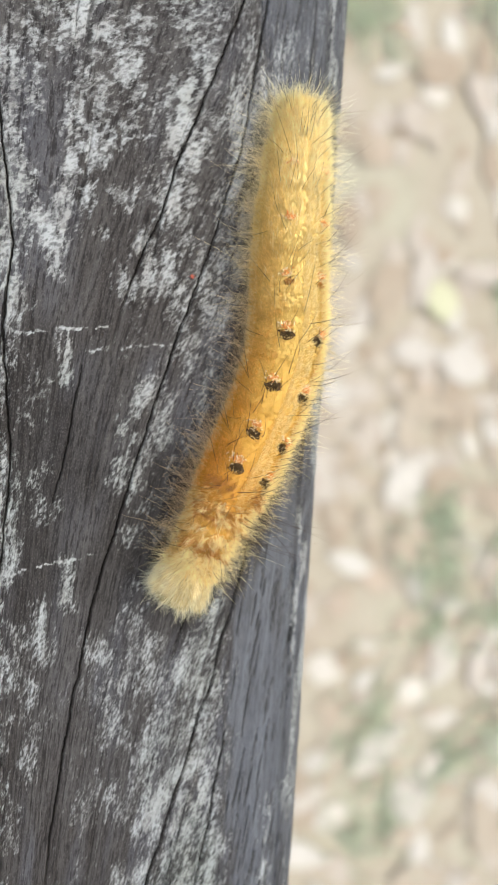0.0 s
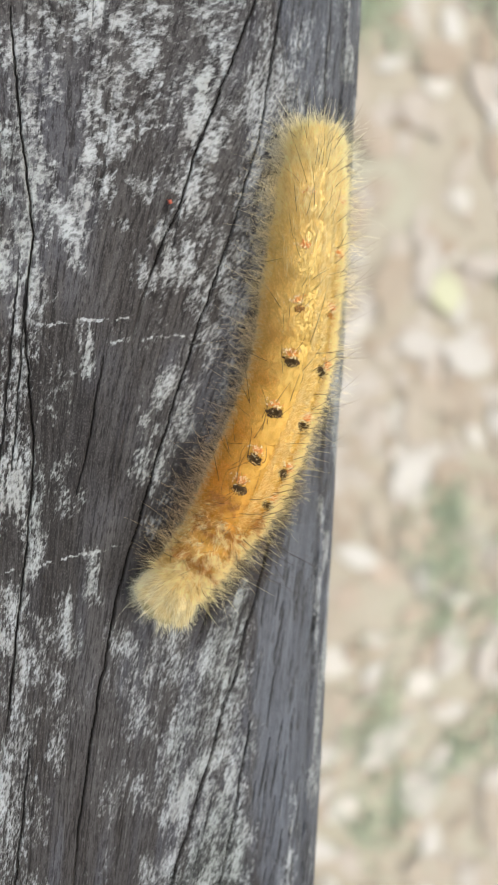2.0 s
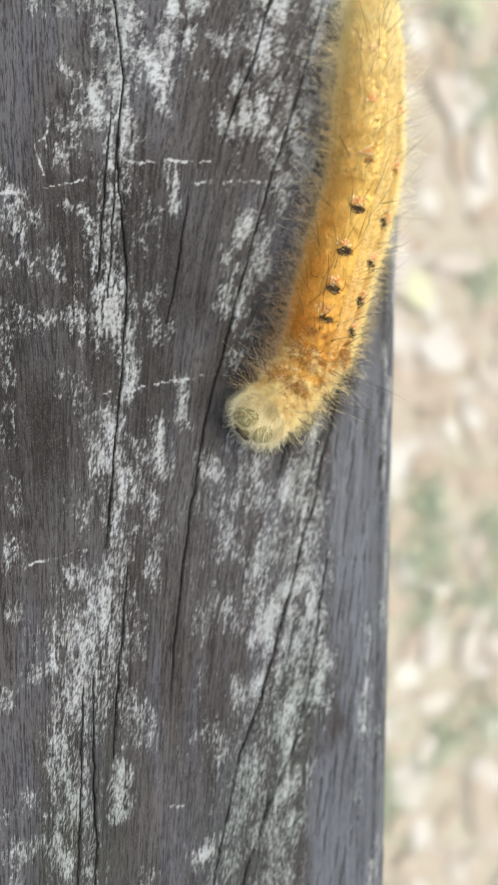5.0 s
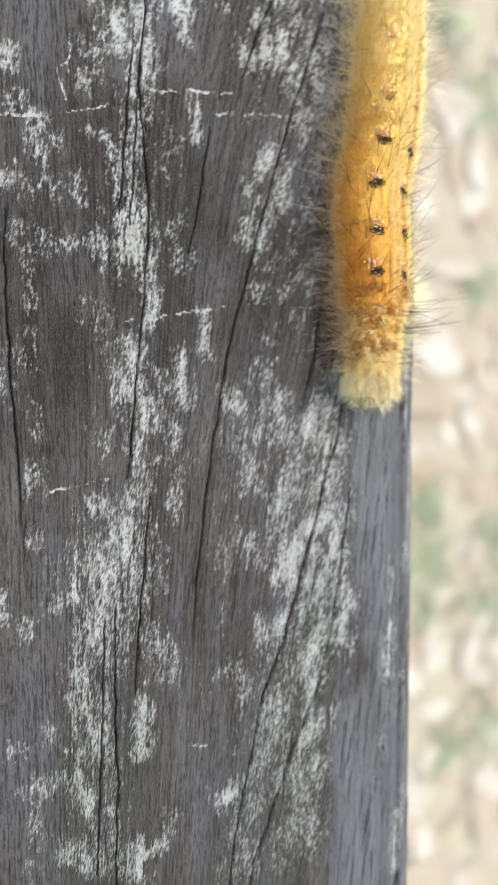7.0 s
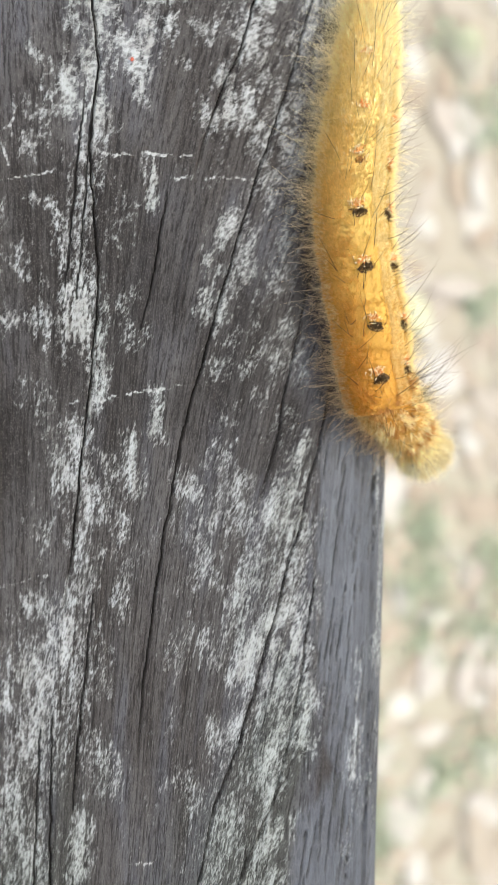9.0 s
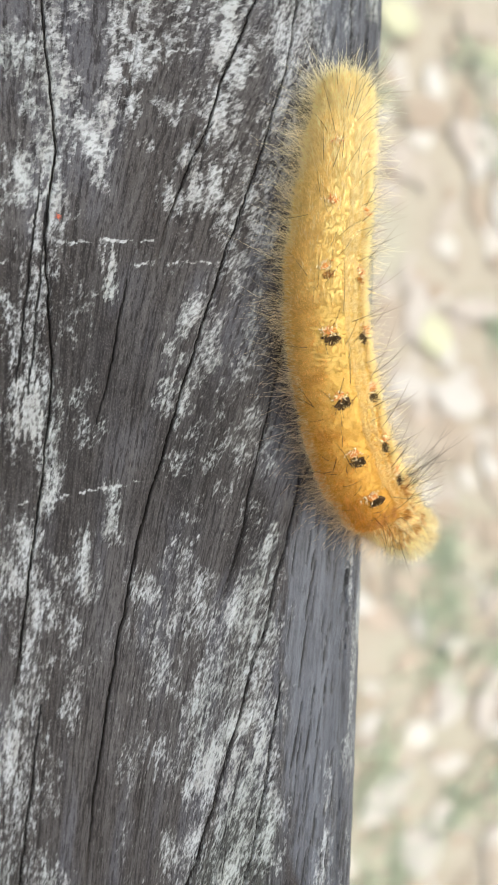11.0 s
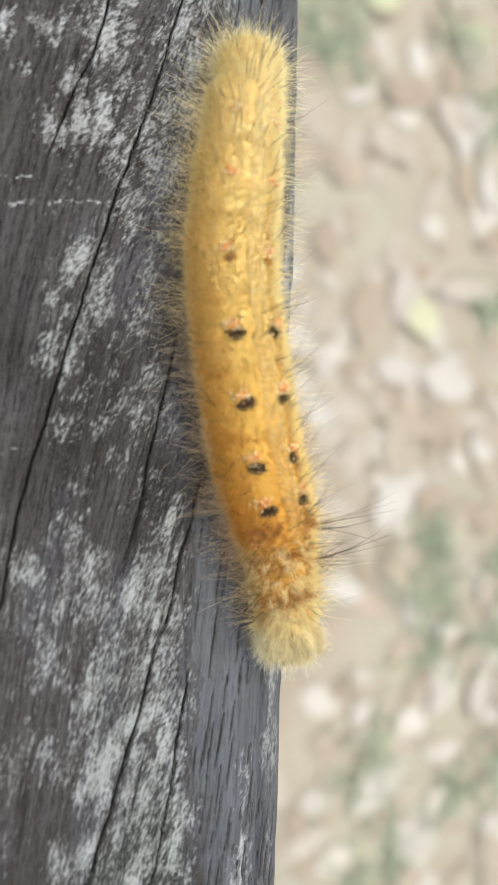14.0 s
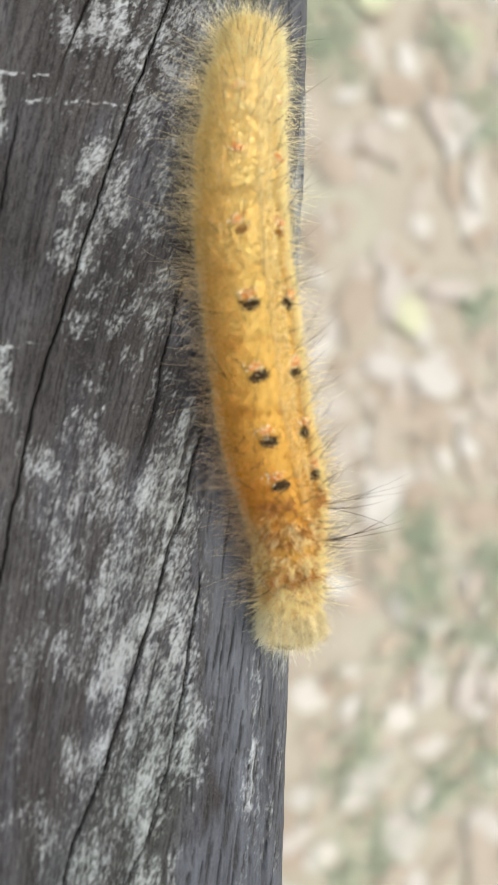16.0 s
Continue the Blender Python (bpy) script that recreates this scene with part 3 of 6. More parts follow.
BROAD = [(13.5, -58, 4.5, 28, 0.40), (1, 33, 14, 12, 0.30), (12, 20, 6, 12, 0.34), (13, 36, 5, 9, 0.36), (-9, -58, 3.5, 22, 0.26), (8, -36, 6, 8, 0.30), (13.5, -38, 3.5, 7, 0.38), (16, 8, 3.5, 13, 0.48), (14.5, -8, 3.0, 10, 0.36), (20, 26, 5, 10, 0.5), (6, -60, 6, 24, 0.12), (18, 8, 3, 18, 0.28), (26, 14, 2.2, 46, 0.30), (27.5, -58, 1.0, 34, 0.36)]  # thin dusting: x, y, half sizes, strength
ALGAE = [(11, -74, 7, 16), (-9, -74, 5, 15), (15.5, -60, 4, 8)]  # faint green film: x, y and half sizes
FACET = [(-900, 17.2), (-84, 17.2), (-75, 17.6), (-70, 16.9), (-66, 17.4), (-64.4, 19.6), (-61.8, 21.4), (-59, 20.9), (-54, 20.2), (-47, 19.2), (-42, 18.8), (-36, 18.2), (-32.5, 18.0), (-27, 19.4), (-22, 21.2), (-10, 23.5), (2, 23.5), (15, 21.5), (28, 19.4), (36, 17.9), (46, 16.6), (900, 16.6)]  # where the smooth chamfer begins: y, x
DAMP = [(-14, -12, 4, 12), (8, -20, 5, 10), (-4, -15, 9, 15), (15, -26, 3, 6), (-14, -30, 6, 9)]   # darker, damp stretches: x, y and half sizes
SCRATCHES = [  # straight scores: from x, y to x, y, and the strength
    (-5.3, -0.5, 3.9, 1.0, 1.0), (-2.2, -2.3, 12.6, 0.2, 0.8), (-0.1, 0.0, -0.1, -4.6, 0.9), (7.8, 0.6, 10.2, 1.2, 1.0),
    (-19.9, -6.1, -16.2, -5.3, 1.0), (-16.2, -5.3, -9.6, -3.0, 1.0), (-16.1, -5.4, -16.0, -9.3, 1.0), (-14.8, -0.5, -13.6, -3.1, 1.0),
    (-14.8, -0.5, -13.4, 1.3, 0.8), (-7.0, -25.0, -2.5, -24.0, 0.9), (-2.5, -24.0, 2.4, -22.8, 0.9), (2.4, -22.8, 8.9, -21.5, 0.7),
    (-14.0, -42.3, -8.5, -41.1, 0.8), (-4.9, -79.0, -1.7, -78.1, 0.9), (-0.2, -68.4, 3.2, -68.7, 0.7), (-0.8, 18.9, 9.5, 21.8, 0.7),
]


def to_segment(px, py, ax, ay, bx, by):
    """Distance of points from a straight stretch, and how far along it they lie."""
    dx, dy = bx - ax, by - ay
    u = np.clip(((px - ax) * dx + (py - ay) * dy) / (dx * dx + dy * dy), 0, 1)
    return np.hypot(px - ax - u * dx, py - ay - u * dy), u


def wooden_rail():
    # the section, from the hidden left foot over the top to the right foot
    fine = np.arange(-23.0, 24.0, 0.105)
    turn = np.linspace(0, 1, 64)[1:]
    xs = np.r_[-70.0, -71.0, -71.0, -67, np.linspace(-62, -24, 14), fine]
    zs = np.r_[-55.0, -45.0, -5.0, -1, np.zeros(14), np.zeros(len(fine))]
    angle = turn * math.pi / 2
    xs = np.r_[xs, 24.0 + 5.6 * np.sin(angle), 29.6, 29.5, 28.5]
    zs = np.r_[zs, -4.8 * (1 - np.cos(angle)), -20.0, -45.0, -55.0]
    zs = zs - np.where((xs > 19) & (zs > -0.5), 0.02 * np.clip(xs - 19, 0, 9) ** 2, 0) * 0.5
    ys = np.r_[np.linspace(-900, -110, 16), np.arange(-96, 46, 0.26), np.linspace(60, 900, 16)]
    X, Y = np.meshgrid(xs, ys)
    Zs = np.repeat(zs[None], len(ys), 0)
    start = np.interp(Y, *zip(*FACET)) + 0.7 * lattice_noise(Y * 0.22, X * 1.2, 3) + 0.45 * lattice_noise(Y * 0.5, X * 3.0, 4)
    bare = np.clip((X - start) / 1.3, 0, 1) * np.where(Y > -20, 0.8, 1.0)
    beside = (X > np.interp(Y, (-90, -66, -54, -42, -32, -20, 0, 46), (17.2, 17.0, 19.6, 19.0, 18.1, 21.5, 23.5, 16.8))).astype(float)
    slope = np.clip(0.015 + 0.0125 * (X + 6), -0.08, 0.27)
    slope = np.where(beside > 0.5, 0.05, slope)
    grain = X + 50.0 * (beside > 0.5) - slope * (Y + 22) * np.clip(1 - np.abs(Y + 22) / 300, 0, 1)
    wobble = 0.22 * lattice_noise(Y * 0.07, X * 0.10, 5) + 0.05 * lattice_noise(Y * 0.5, X * 0.2, 6)
    grain = grain + wobble
    top = (Zs > -5.2).astype(float)
    groove, sink = np.zeros_like(X), np.zeros_like(X)
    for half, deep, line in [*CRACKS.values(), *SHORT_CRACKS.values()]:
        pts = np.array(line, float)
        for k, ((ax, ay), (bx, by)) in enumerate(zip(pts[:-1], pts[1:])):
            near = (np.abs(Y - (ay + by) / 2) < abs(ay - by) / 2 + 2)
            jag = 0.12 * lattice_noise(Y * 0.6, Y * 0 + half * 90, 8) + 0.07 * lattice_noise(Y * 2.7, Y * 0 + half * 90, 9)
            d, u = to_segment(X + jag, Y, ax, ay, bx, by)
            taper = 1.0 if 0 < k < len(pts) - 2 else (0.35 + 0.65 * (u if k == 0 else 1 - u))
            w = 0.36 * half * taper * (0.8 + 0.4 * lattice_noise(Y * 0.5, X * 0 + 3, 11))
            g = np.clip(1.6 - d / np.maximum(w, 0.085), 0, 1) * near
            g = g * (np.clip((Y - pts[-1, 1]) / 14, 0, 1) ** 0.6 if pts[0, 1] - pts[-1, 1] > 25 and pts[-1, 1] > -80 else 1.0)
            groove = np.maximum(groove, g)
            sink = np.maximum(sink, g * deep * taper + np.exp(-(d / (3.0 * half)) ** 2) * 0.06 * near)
    # many hairline checks that follow the grain
    check = lattice_noise(grain * 1.25, Y * 0.045, 14) + 0.5 * lattice_noise(grain * 3.1, Y * 0.09, 15)
    line = np.clip(1 - np.abs(check) / 0.16, 0, 1) * np.clip(lattice_noise(grain * 0.5, Y * 0.06, 16) * 2.4 + 0.05, 0, 1)
    slot = np.zeros_like(X)
    picks = np.random.default_rng(61)
    for _ in range(420):  # short slits in the smooth chamfer
        sx, sy, long, wide = picks.uniform(17.5, 28.5), picks.uniform(-95, 45), picks.uniform(0.8, 5.5), picks.uniform(0.045, 0.085)
        r, c = (np.abs(ys - sy) < long).nonzero()[0], (np.abs(xs - sx) < 1.5).nonzero()[0]
        if len(r) and len(c):
            box = slice(r[0], r[-1] + 1), slice(c[0], c[-1] + 1)
            wave = 0.05 * lattice_noise(Y[box] * 1.3, Y[box] * 0 + sx, 24)
            d, u = to_segment(X[box] + wave, Y[box], sx - 0.06 * long, sy - long / 2, sx + 0.06 * long, sy + long / 2)
            slot[box] = np.maximum(slot[box], np.clip(1.6 - d / (wide * (0.5 + 2 * u * (1 - u))), 0, 1))
    slot *= bare
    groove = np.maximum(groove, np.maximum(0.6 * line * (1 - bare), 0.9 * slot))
    sink += 0.16 * line * (1 - bare) + 0.34 * slot
    pale = 0.14 * lattice_noise(grain * 0.3, Y * 0.06, 17) + 0.10 * lattice_noise(grain * 1.1, Y * 0.2, 46) * (1 - bare) + 0.06 * np.clip((Y + 5) / 30, 0, 1)
    pale = pale + 0.75 * np.clip((X - 25.6) / 1.2, 0, 1) * np.clip(0.45 + 1.3 * lattice_noise(X * 0.9, Y * 0.22, 47), 0, 1)  # pale flakes of the worn edge, with its highlight put into the colour
    for cx, cy, hx, hy, power in BROAD:
        lean = np.clip(0.015 + 0.0125 * (cx + 6), -0.08, 0.27)
        d = np.hypot((X - cx - lean * (Y - cy)) / hx, (Y - cy) / hy) + 0.35 * lattice_noise(X * 0.7, Y * 0.4, 18)
        pale = np.maximum(pale, power * np.clip((1.5 - d) / 1.0, 0, 1) + 0.3 * pale)
    ragged = 0.5 * lattice_noise(grain * 1.9, Y * 0.40, 18) + 0.5 * lattice_noise(grain * 4.0, Y * 0.8, 48)
    for ax, ay, bx, by, half, power in (stroke for area in CRUSTS.values() for stroke in area):
        near = (np.abs(ys - (ay + by) / 2) < abs(ay - by) / 2 + 4 * half + 1.5).nonzero()[0]
        if not len(near):
            continue
        rows = slice(near[0], near[-1] + 1)
        d, u = to_segment(X[rows], Y[rows], ax, ay, bx, by)
        core = power * np.clip((1.6 - d / half + 1.1 * ragged[rows]) / 1.3, 0, 1)
        halo = (0.30 + 0.32 * power) * np.clip((2.9 - d / (half + 0.25) + 1.5 * ragged[rows]) / 2.2, 0, 1)
        pale[rows] = np.maximum(pale[rows], np.maximum(core, halo))
    for ax, ay, bx, by, power in SCRATCHES:
        d, u = to_segment(X + 0.12 * lattice_noise(Y * 1.5, X * 1.5, 19), Y + 0.18 * lattice_noise(X * 1.3, Y * 0, 20), ax, ay, bx, by)
        broken = np.clip(0.85 + 0.7 * lattice_noise(X * 0.9 + ay, Y * 0.9, 21) + 0.4 * lattice_noise(X * 2.7 + ay, Y * 2.7, 28), 0, 1)
        pale = np.maximum(pale, 0.95 * power * broken * np.clip(1.3 - d / 0.18, 0, 1))
    relief = 0.12 * lattice_noise(grain * 0.4, Y * 0.02, 22) + 0.05 * lattice_noise(grain * 1.9, Y * 0.03, 23)
    Zs = Zs + (relief - sink) * top
    X = X + np.where(Zs < -3.0, 0.25 * lattice_noise(Y * 0.05, Zs * 0.3, 26) + 0.12 * lattice_noise(Y * 0.5, Zs * 0.8, 27), 0) * (X > 20)
    rows, cols = X.shape
    verts = np.stack([X, Y, Zs], 2).reshape(-1, 3) * MM
    idx = np.arange(rows * cols).reshape(rows, cols)
    quads = np.stack([idx[:-1, :-1], idx[:-1, 1:], idx[1:, 1:], idx[1:, :-1]], 2).reshape(-1, 4)
    under = np.stack([idx[:-1, -1], idx[:-1, 0], idx[1:, 0], idx[1:, -1]], 1)
    ends = [idx[0, ::-1][None], idx[-1, :][None]]
    damp = np.zeros_like(X)
    for cx, cy, hx, hy in DAMP:
        d = np.hypot((X - cx - 0.15 * (Y - cy)) / hx, (Y - cy) / hy) + 0.3 * lattice_noise(X * 0.3, Y * 0.2, 41)
        damp = np.maximum(damp, np.clip((1.3 - d) / 0.7, 0, 1))
    algae = np.zeros_like(X)
    for cx, cy, hx, hy in ALGAE:
        d = np.hypot((X - cx - 0.15 * (Y - cy)) / hx, (Y - cy) / hy) + 0.4 * lattice_noise(X * 0.5, Y * 0.2, 49)
        algae = np.maximum(algae, np.clip((1.3 - d) / 0.8, 0, 1))
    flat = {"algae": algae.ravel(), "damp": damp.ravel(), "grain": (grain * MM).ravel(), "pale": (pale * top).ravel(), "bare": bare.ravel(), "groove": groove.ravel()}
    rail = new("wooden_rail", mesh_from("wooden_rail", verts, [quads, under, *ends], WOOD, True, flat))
    rail.location.z = TOP
    tagged(rail, "weathered grey wooden rail with long cracks and pale lichen crust", "wooden rail")
    for y in (-0.72, 0.72):
        bm = bmesh.new()
        bmesh.ops.create_cube(bm, size=1, matrix=Matrix.Translation((-0.021, y, -0.224)) @ Matrix.Diagonal((0.084, 0.084, 0.352, 1)))
        bmesh.ops.bevel(bm, geom=bm.edges[:], offset=0.004, segments=2, affect="EDGES")
        me = bpy.data.meshes.new("post")
        bm.to_mesh(me)
        bm.free()
        me.materials.append(WOOD)
        part("post", me, rail, "square weathered wooden post")
    return rail


wooden_rail()


# ---- the ground far below: dry leaf litter and thin grass ----
PALE_LEAVES = [(0.275, 0.250, 0.025), (0.322, 0.257, 0.023), (0.344, 0.174, 0.023), (0.301, 0.168, 0.021), (0.245, 0.105, 0.025), (0.297, 0.128, 0.018), (0.264, 0.004, 0.031), (0.267, -0.024, 0.027), (0.324, -0.006, 0.023), (0.212, 0.010, 0.027), (0.218, -0.173, 0.031), (0.248, -0.159, 0.021), (0.289, -0.194, 0.026), (0.215, -0.240, 0.023), (0.231, -0.280, 0.031), (0.314, -0.250, 0.022), (0.368, -0.238, 0.021), (0.374, -0.280, 0.027), (0.277, -0.055, 0.017), (0.220, 0.066, 0.020)]  # x, y, length
BROWN_LEAVES = [(0.234, 0.199, 0.025), (0.206, 0.223, 0.025), (0.284, 0.034, 0.025), (0.333, 0.059, 0.028), (0.277, 0.139, 0.020), (0.251, -0.108, 0.031), (0.225, -0.127, 0.023), (0.279, -0.141, 0.021), (0.227, -0.208, 0.022), (0.358, 0.087, 0.022), (0.239, 0.167, 0.018), (0.310, -0.036, 0.020)]
GREENS = [(0.208, 0.307, 0.040), (0.218, 0.288, 0.029), (0.356, 0.261, 0.037), (0.318, 0.312, 0.021), (0.306, -0.098, 0.033), (0.362, -0.137, 0.037), (0.312, -0.143, 0.029), (0.249, -0.217, 0.037), (0.368, -0.225, 0.025), (0.264, -0.288, 0.046), (0.333, -0.246, 0.025), (0.348, 0.112, 0.021), (0.305, -0.056, 0.021), (0.287, -0.085, 0.025), (0.371, -0.086, 0.029)]  # x, y, breadth of the tuft


def ground():
    n = 90
    axis = np.sign(np.linspace(-1, 1, n)) * np.abs(np.linspace(-1, 1, n)) ** 5 * 400
    X, Y = np.meshgrid(axis, axis)
    Zg = 0.0008 * lattice_noise(X * 9, Y * 9, 31) * (np.hypot(X, Y) < 3) - 0.001
    idx = np.arange(n * n).reshape(n, n)
    quads = np.stack([idx[:-1, :-1], idx[:-1, 1:], idx[1:, 1:], idx[1:, :-1]], 2).reshape(-1, 4)
    ob = new("ground", mesh_from("ground", np.stack([X, Y, Zg], 2).reshape(-1, 3), quads, SOIL))
    tagged(ob, "pale dry earth under scattered leaf litter", "ground", kind="structure")


def leaf_arrays(length, width, curl, twist):
    """A pointed, cupped leaf with a stalk, lying on the ground."""
    v, q = [], []
    stations = (0.0, 0.12, 0.3, 0.5, 0.7, 0.88, 1.0)
    shape = (0.04, 0.55, 0.92, 1.0, 0.78, 0.4, 0.03)
    for i, (s, w) in enumerate(zip(stations, shape)):
        for j, side in enumerate((-1, -0.5, 0, 0.5, 1)):
            x = side * w * width / 2
            z = 0.30 * curl * width * (side * side) + 0.012 * length * abs(s - 0.5) + twist * x * (s - 0.5)
            v.append((x, (s - 0.5) * length, z + 0.002))
            if i and j:
                a = i * 5 + j
                q.append((a - 6, a - 5, a, a - 1))
    return np.array(v), np.array(q)


def leaves():
    """Single leaves in the strip beside the rail, the rest as litter."""
    kinds = []
    for k in range(6):
        v, q = leaf_arrays(0.024 + 0.003 * k, 0.013 + 0.003 * (k % 3), 0.02 + 0.015 * (k % 4), 0.10 - 0.04 * k)
        kinds.append((mesh_from("dry_leaf", v, q, DRY_LEAF), v, q))
    count = 0
    for i in range(190):
        x, y = rng.uniform(0.12, 0.50), rng.uniform(-0.50, 0.50)
        ob = new("dry_leaf", kinds[i % 6][0])
        s = rng.uniform(0.8, 1.6)
        ob.matrix_basis = pose(x, y, 0.0002 + 0.001 * rng.random(), rng.uniform(-1.5, 1.5), rng.uniform(-1.5, 1.5), rng.uniform(0, 360)) @ Matrix.Diagonal((s, s, s, 1))
        tagged(ob, "dry curled leaf on the ground, faded tan", "dry leaf", "fallen leaves")
        count += 1
    for spots, material, name, label in ((PALE_LEAVES, PALE_LEAF, "pale_leaf", "bleached pinkish-white dry leaf on the ground"), (BROWN_LEAVES, BROWN_LEAF, "brown_leaf", "pale brown dry leaf on the ground")):
        shapes = [mesh_from(name, *leaf_arrays(1.0, w, 0.02, 0.02), material) for w in (0.95, 0.75, 0.6)]
        for i, (x, y, size) in enumerate(spots):
            ob = new(name, shapes[i % 3])
            ob.matrix_basis = pose(x, y, 0.0015, rng.uniform(-1, 1), rng.uniform(-1, 1), rng.uniform(0, 360)) @ Matrix.Diagonal((size, size, size * 0.3, 1))
            tagged(ob, label, "dry leaf", "fallen leaves")
    v, q = leaf_arrays(0.050, 0.042, 0.12, 0.3)
    yellow = mesh_from("yellow_leaf", v, q, YELLOW_LEAF)
    for x, y, s, turn in ((0.291, 0.098, 0.66, 25), (0.251, 0.334, 0.72, 80), (0.336, 0.323, 0.5, 140)):
        ob = new("yellow_leaf", yellow)
        ob.matrix_basis = pose(x, y, 0.003, 1, 1, turn) @ Matrix.Diagonal((s, s, s, 1))
        tagged(ob, "freshly fallen yellow leaf among the dry litter", "yellow leaf", "fallen leaves")
    V, Q, base = [], [], 0
    for i in range(6500):
        _, v, q = kinds[i % 6]
        r, a = 1.6 * rng.random() ** 0.75, rng.uniform(0, 6.283)
        m = np.array(pose(0.2 + r * math.cos(a), r * math.sin(a), -0.0015 + 0.002 * rng.random(), rng.uniform(-2, 2), rng.uniform(-2, 2), rng.uniform(0, 360)))
        V.append((v * rng.uniform(0.5, 1.1)) @ m[:3, :3].T + m[:3, 3])
        Q.append(q + base)
        base += len(v)
    ob = new("leaf_litter", mesh_from("leaf_litter", np.concatenate(V), np.concatenate(Q), LITTER))
    tagged(ob, "thick layer of small dry tan and pinkish leaves", "leaf litter", kind="stuff")


def grass_tuft(x, y, size, blades):
    root = rng.normal(0, 1.3 * size, (blades, 3)) * [1, 1, 0]
    way = np.c_[rng.normal(0, 0.8, blades), rng.normal(0, 0.8, blades), np.full(blades, 0.7)]
    v, f, per = hairs(root, way, rng.uniform(0.015, 0.035, blades), np.full(blades, 0.0014), rng.normal(0, 0.25, (blades, 3)) - [0, 0, 0.3], 3)
    ob = new("grass_tuft", mesh_from("grass_tuft", v, f, GRASS))
    ob.location = (x, y, 0.0)
    tagged(ob, "low tuft of thin green grass among dry leaves", "grass tuft", kind="stuff")


ground()
leaves()
for gx, gy, gs in GREENS:
    grass_tuft(gx, gy, gs / 3.2, int(14 + 950 * gs))


# ---- the caterpillar: rigid segments that move past one another ----
CATERPILLAR = new("caterpillar")
CATERPILLAR.location.z = TOP
tagged(CATERPILLAR, "golden furry caterpillar with black spots crawling on weathered wood", "caterpillar")
ORDER = ["head", "T1", "T2", "T3", "A1", "A2", "A3", "A4", "A5", "A6", "A7", "A8", "A9"]
SHAPE = {  # half length, half width, half height in millimetres
    "T1": (2.6, 2.45, 2.5), "T2": (2.9, 2.75, 2.8), "T3": (3.0, 3.1, 3.25), "A1": (3.7, 3.55, 3.7), "A2": (4.2, 3.75, 3.9), "A3": (4.5, 3.8, 4.0),
    "A4": (4.7, 3.8, 4.0), "A5": (4.7, 3.75, 3.95), "A6": (4.7, 3.6, 3.8), "A7": (4.7, 3.25, 3.5), "A8": (3.9, 2.65, 2.95), "A9": (1.3, 1.9, 2.05),
}
SEGMENTS = {}


def shell_point(shape, y, angle):
    """A place on a segment: y along it in millimetres, the angle from its top; and the outward direction."""
    ly, rx, rz = shape
    k = np.maximum(1 - np.abs(y / ly) ** 4.5, 0) ** (1 / 4.5)
    k = 0.35 + 0.65 * k
    place = np.stack([rx * k * np.sin(angle), y, rz * k * np.cos(angle)], -1)
    out = np.stack([np.sin(angle) / rx, 0.18 * np.sign(y) * np.abs(y / ly) ** 3 / rx, np.cos(angle) / rz], -1)
    return place, out / np.linalg.norm(out, axis=-1, keepdims=True)


def along_of(order, y, ly):
    return np.clip((order + 0.5 - 0.5 * y / ly * 0.95) / 13, 0, 1)


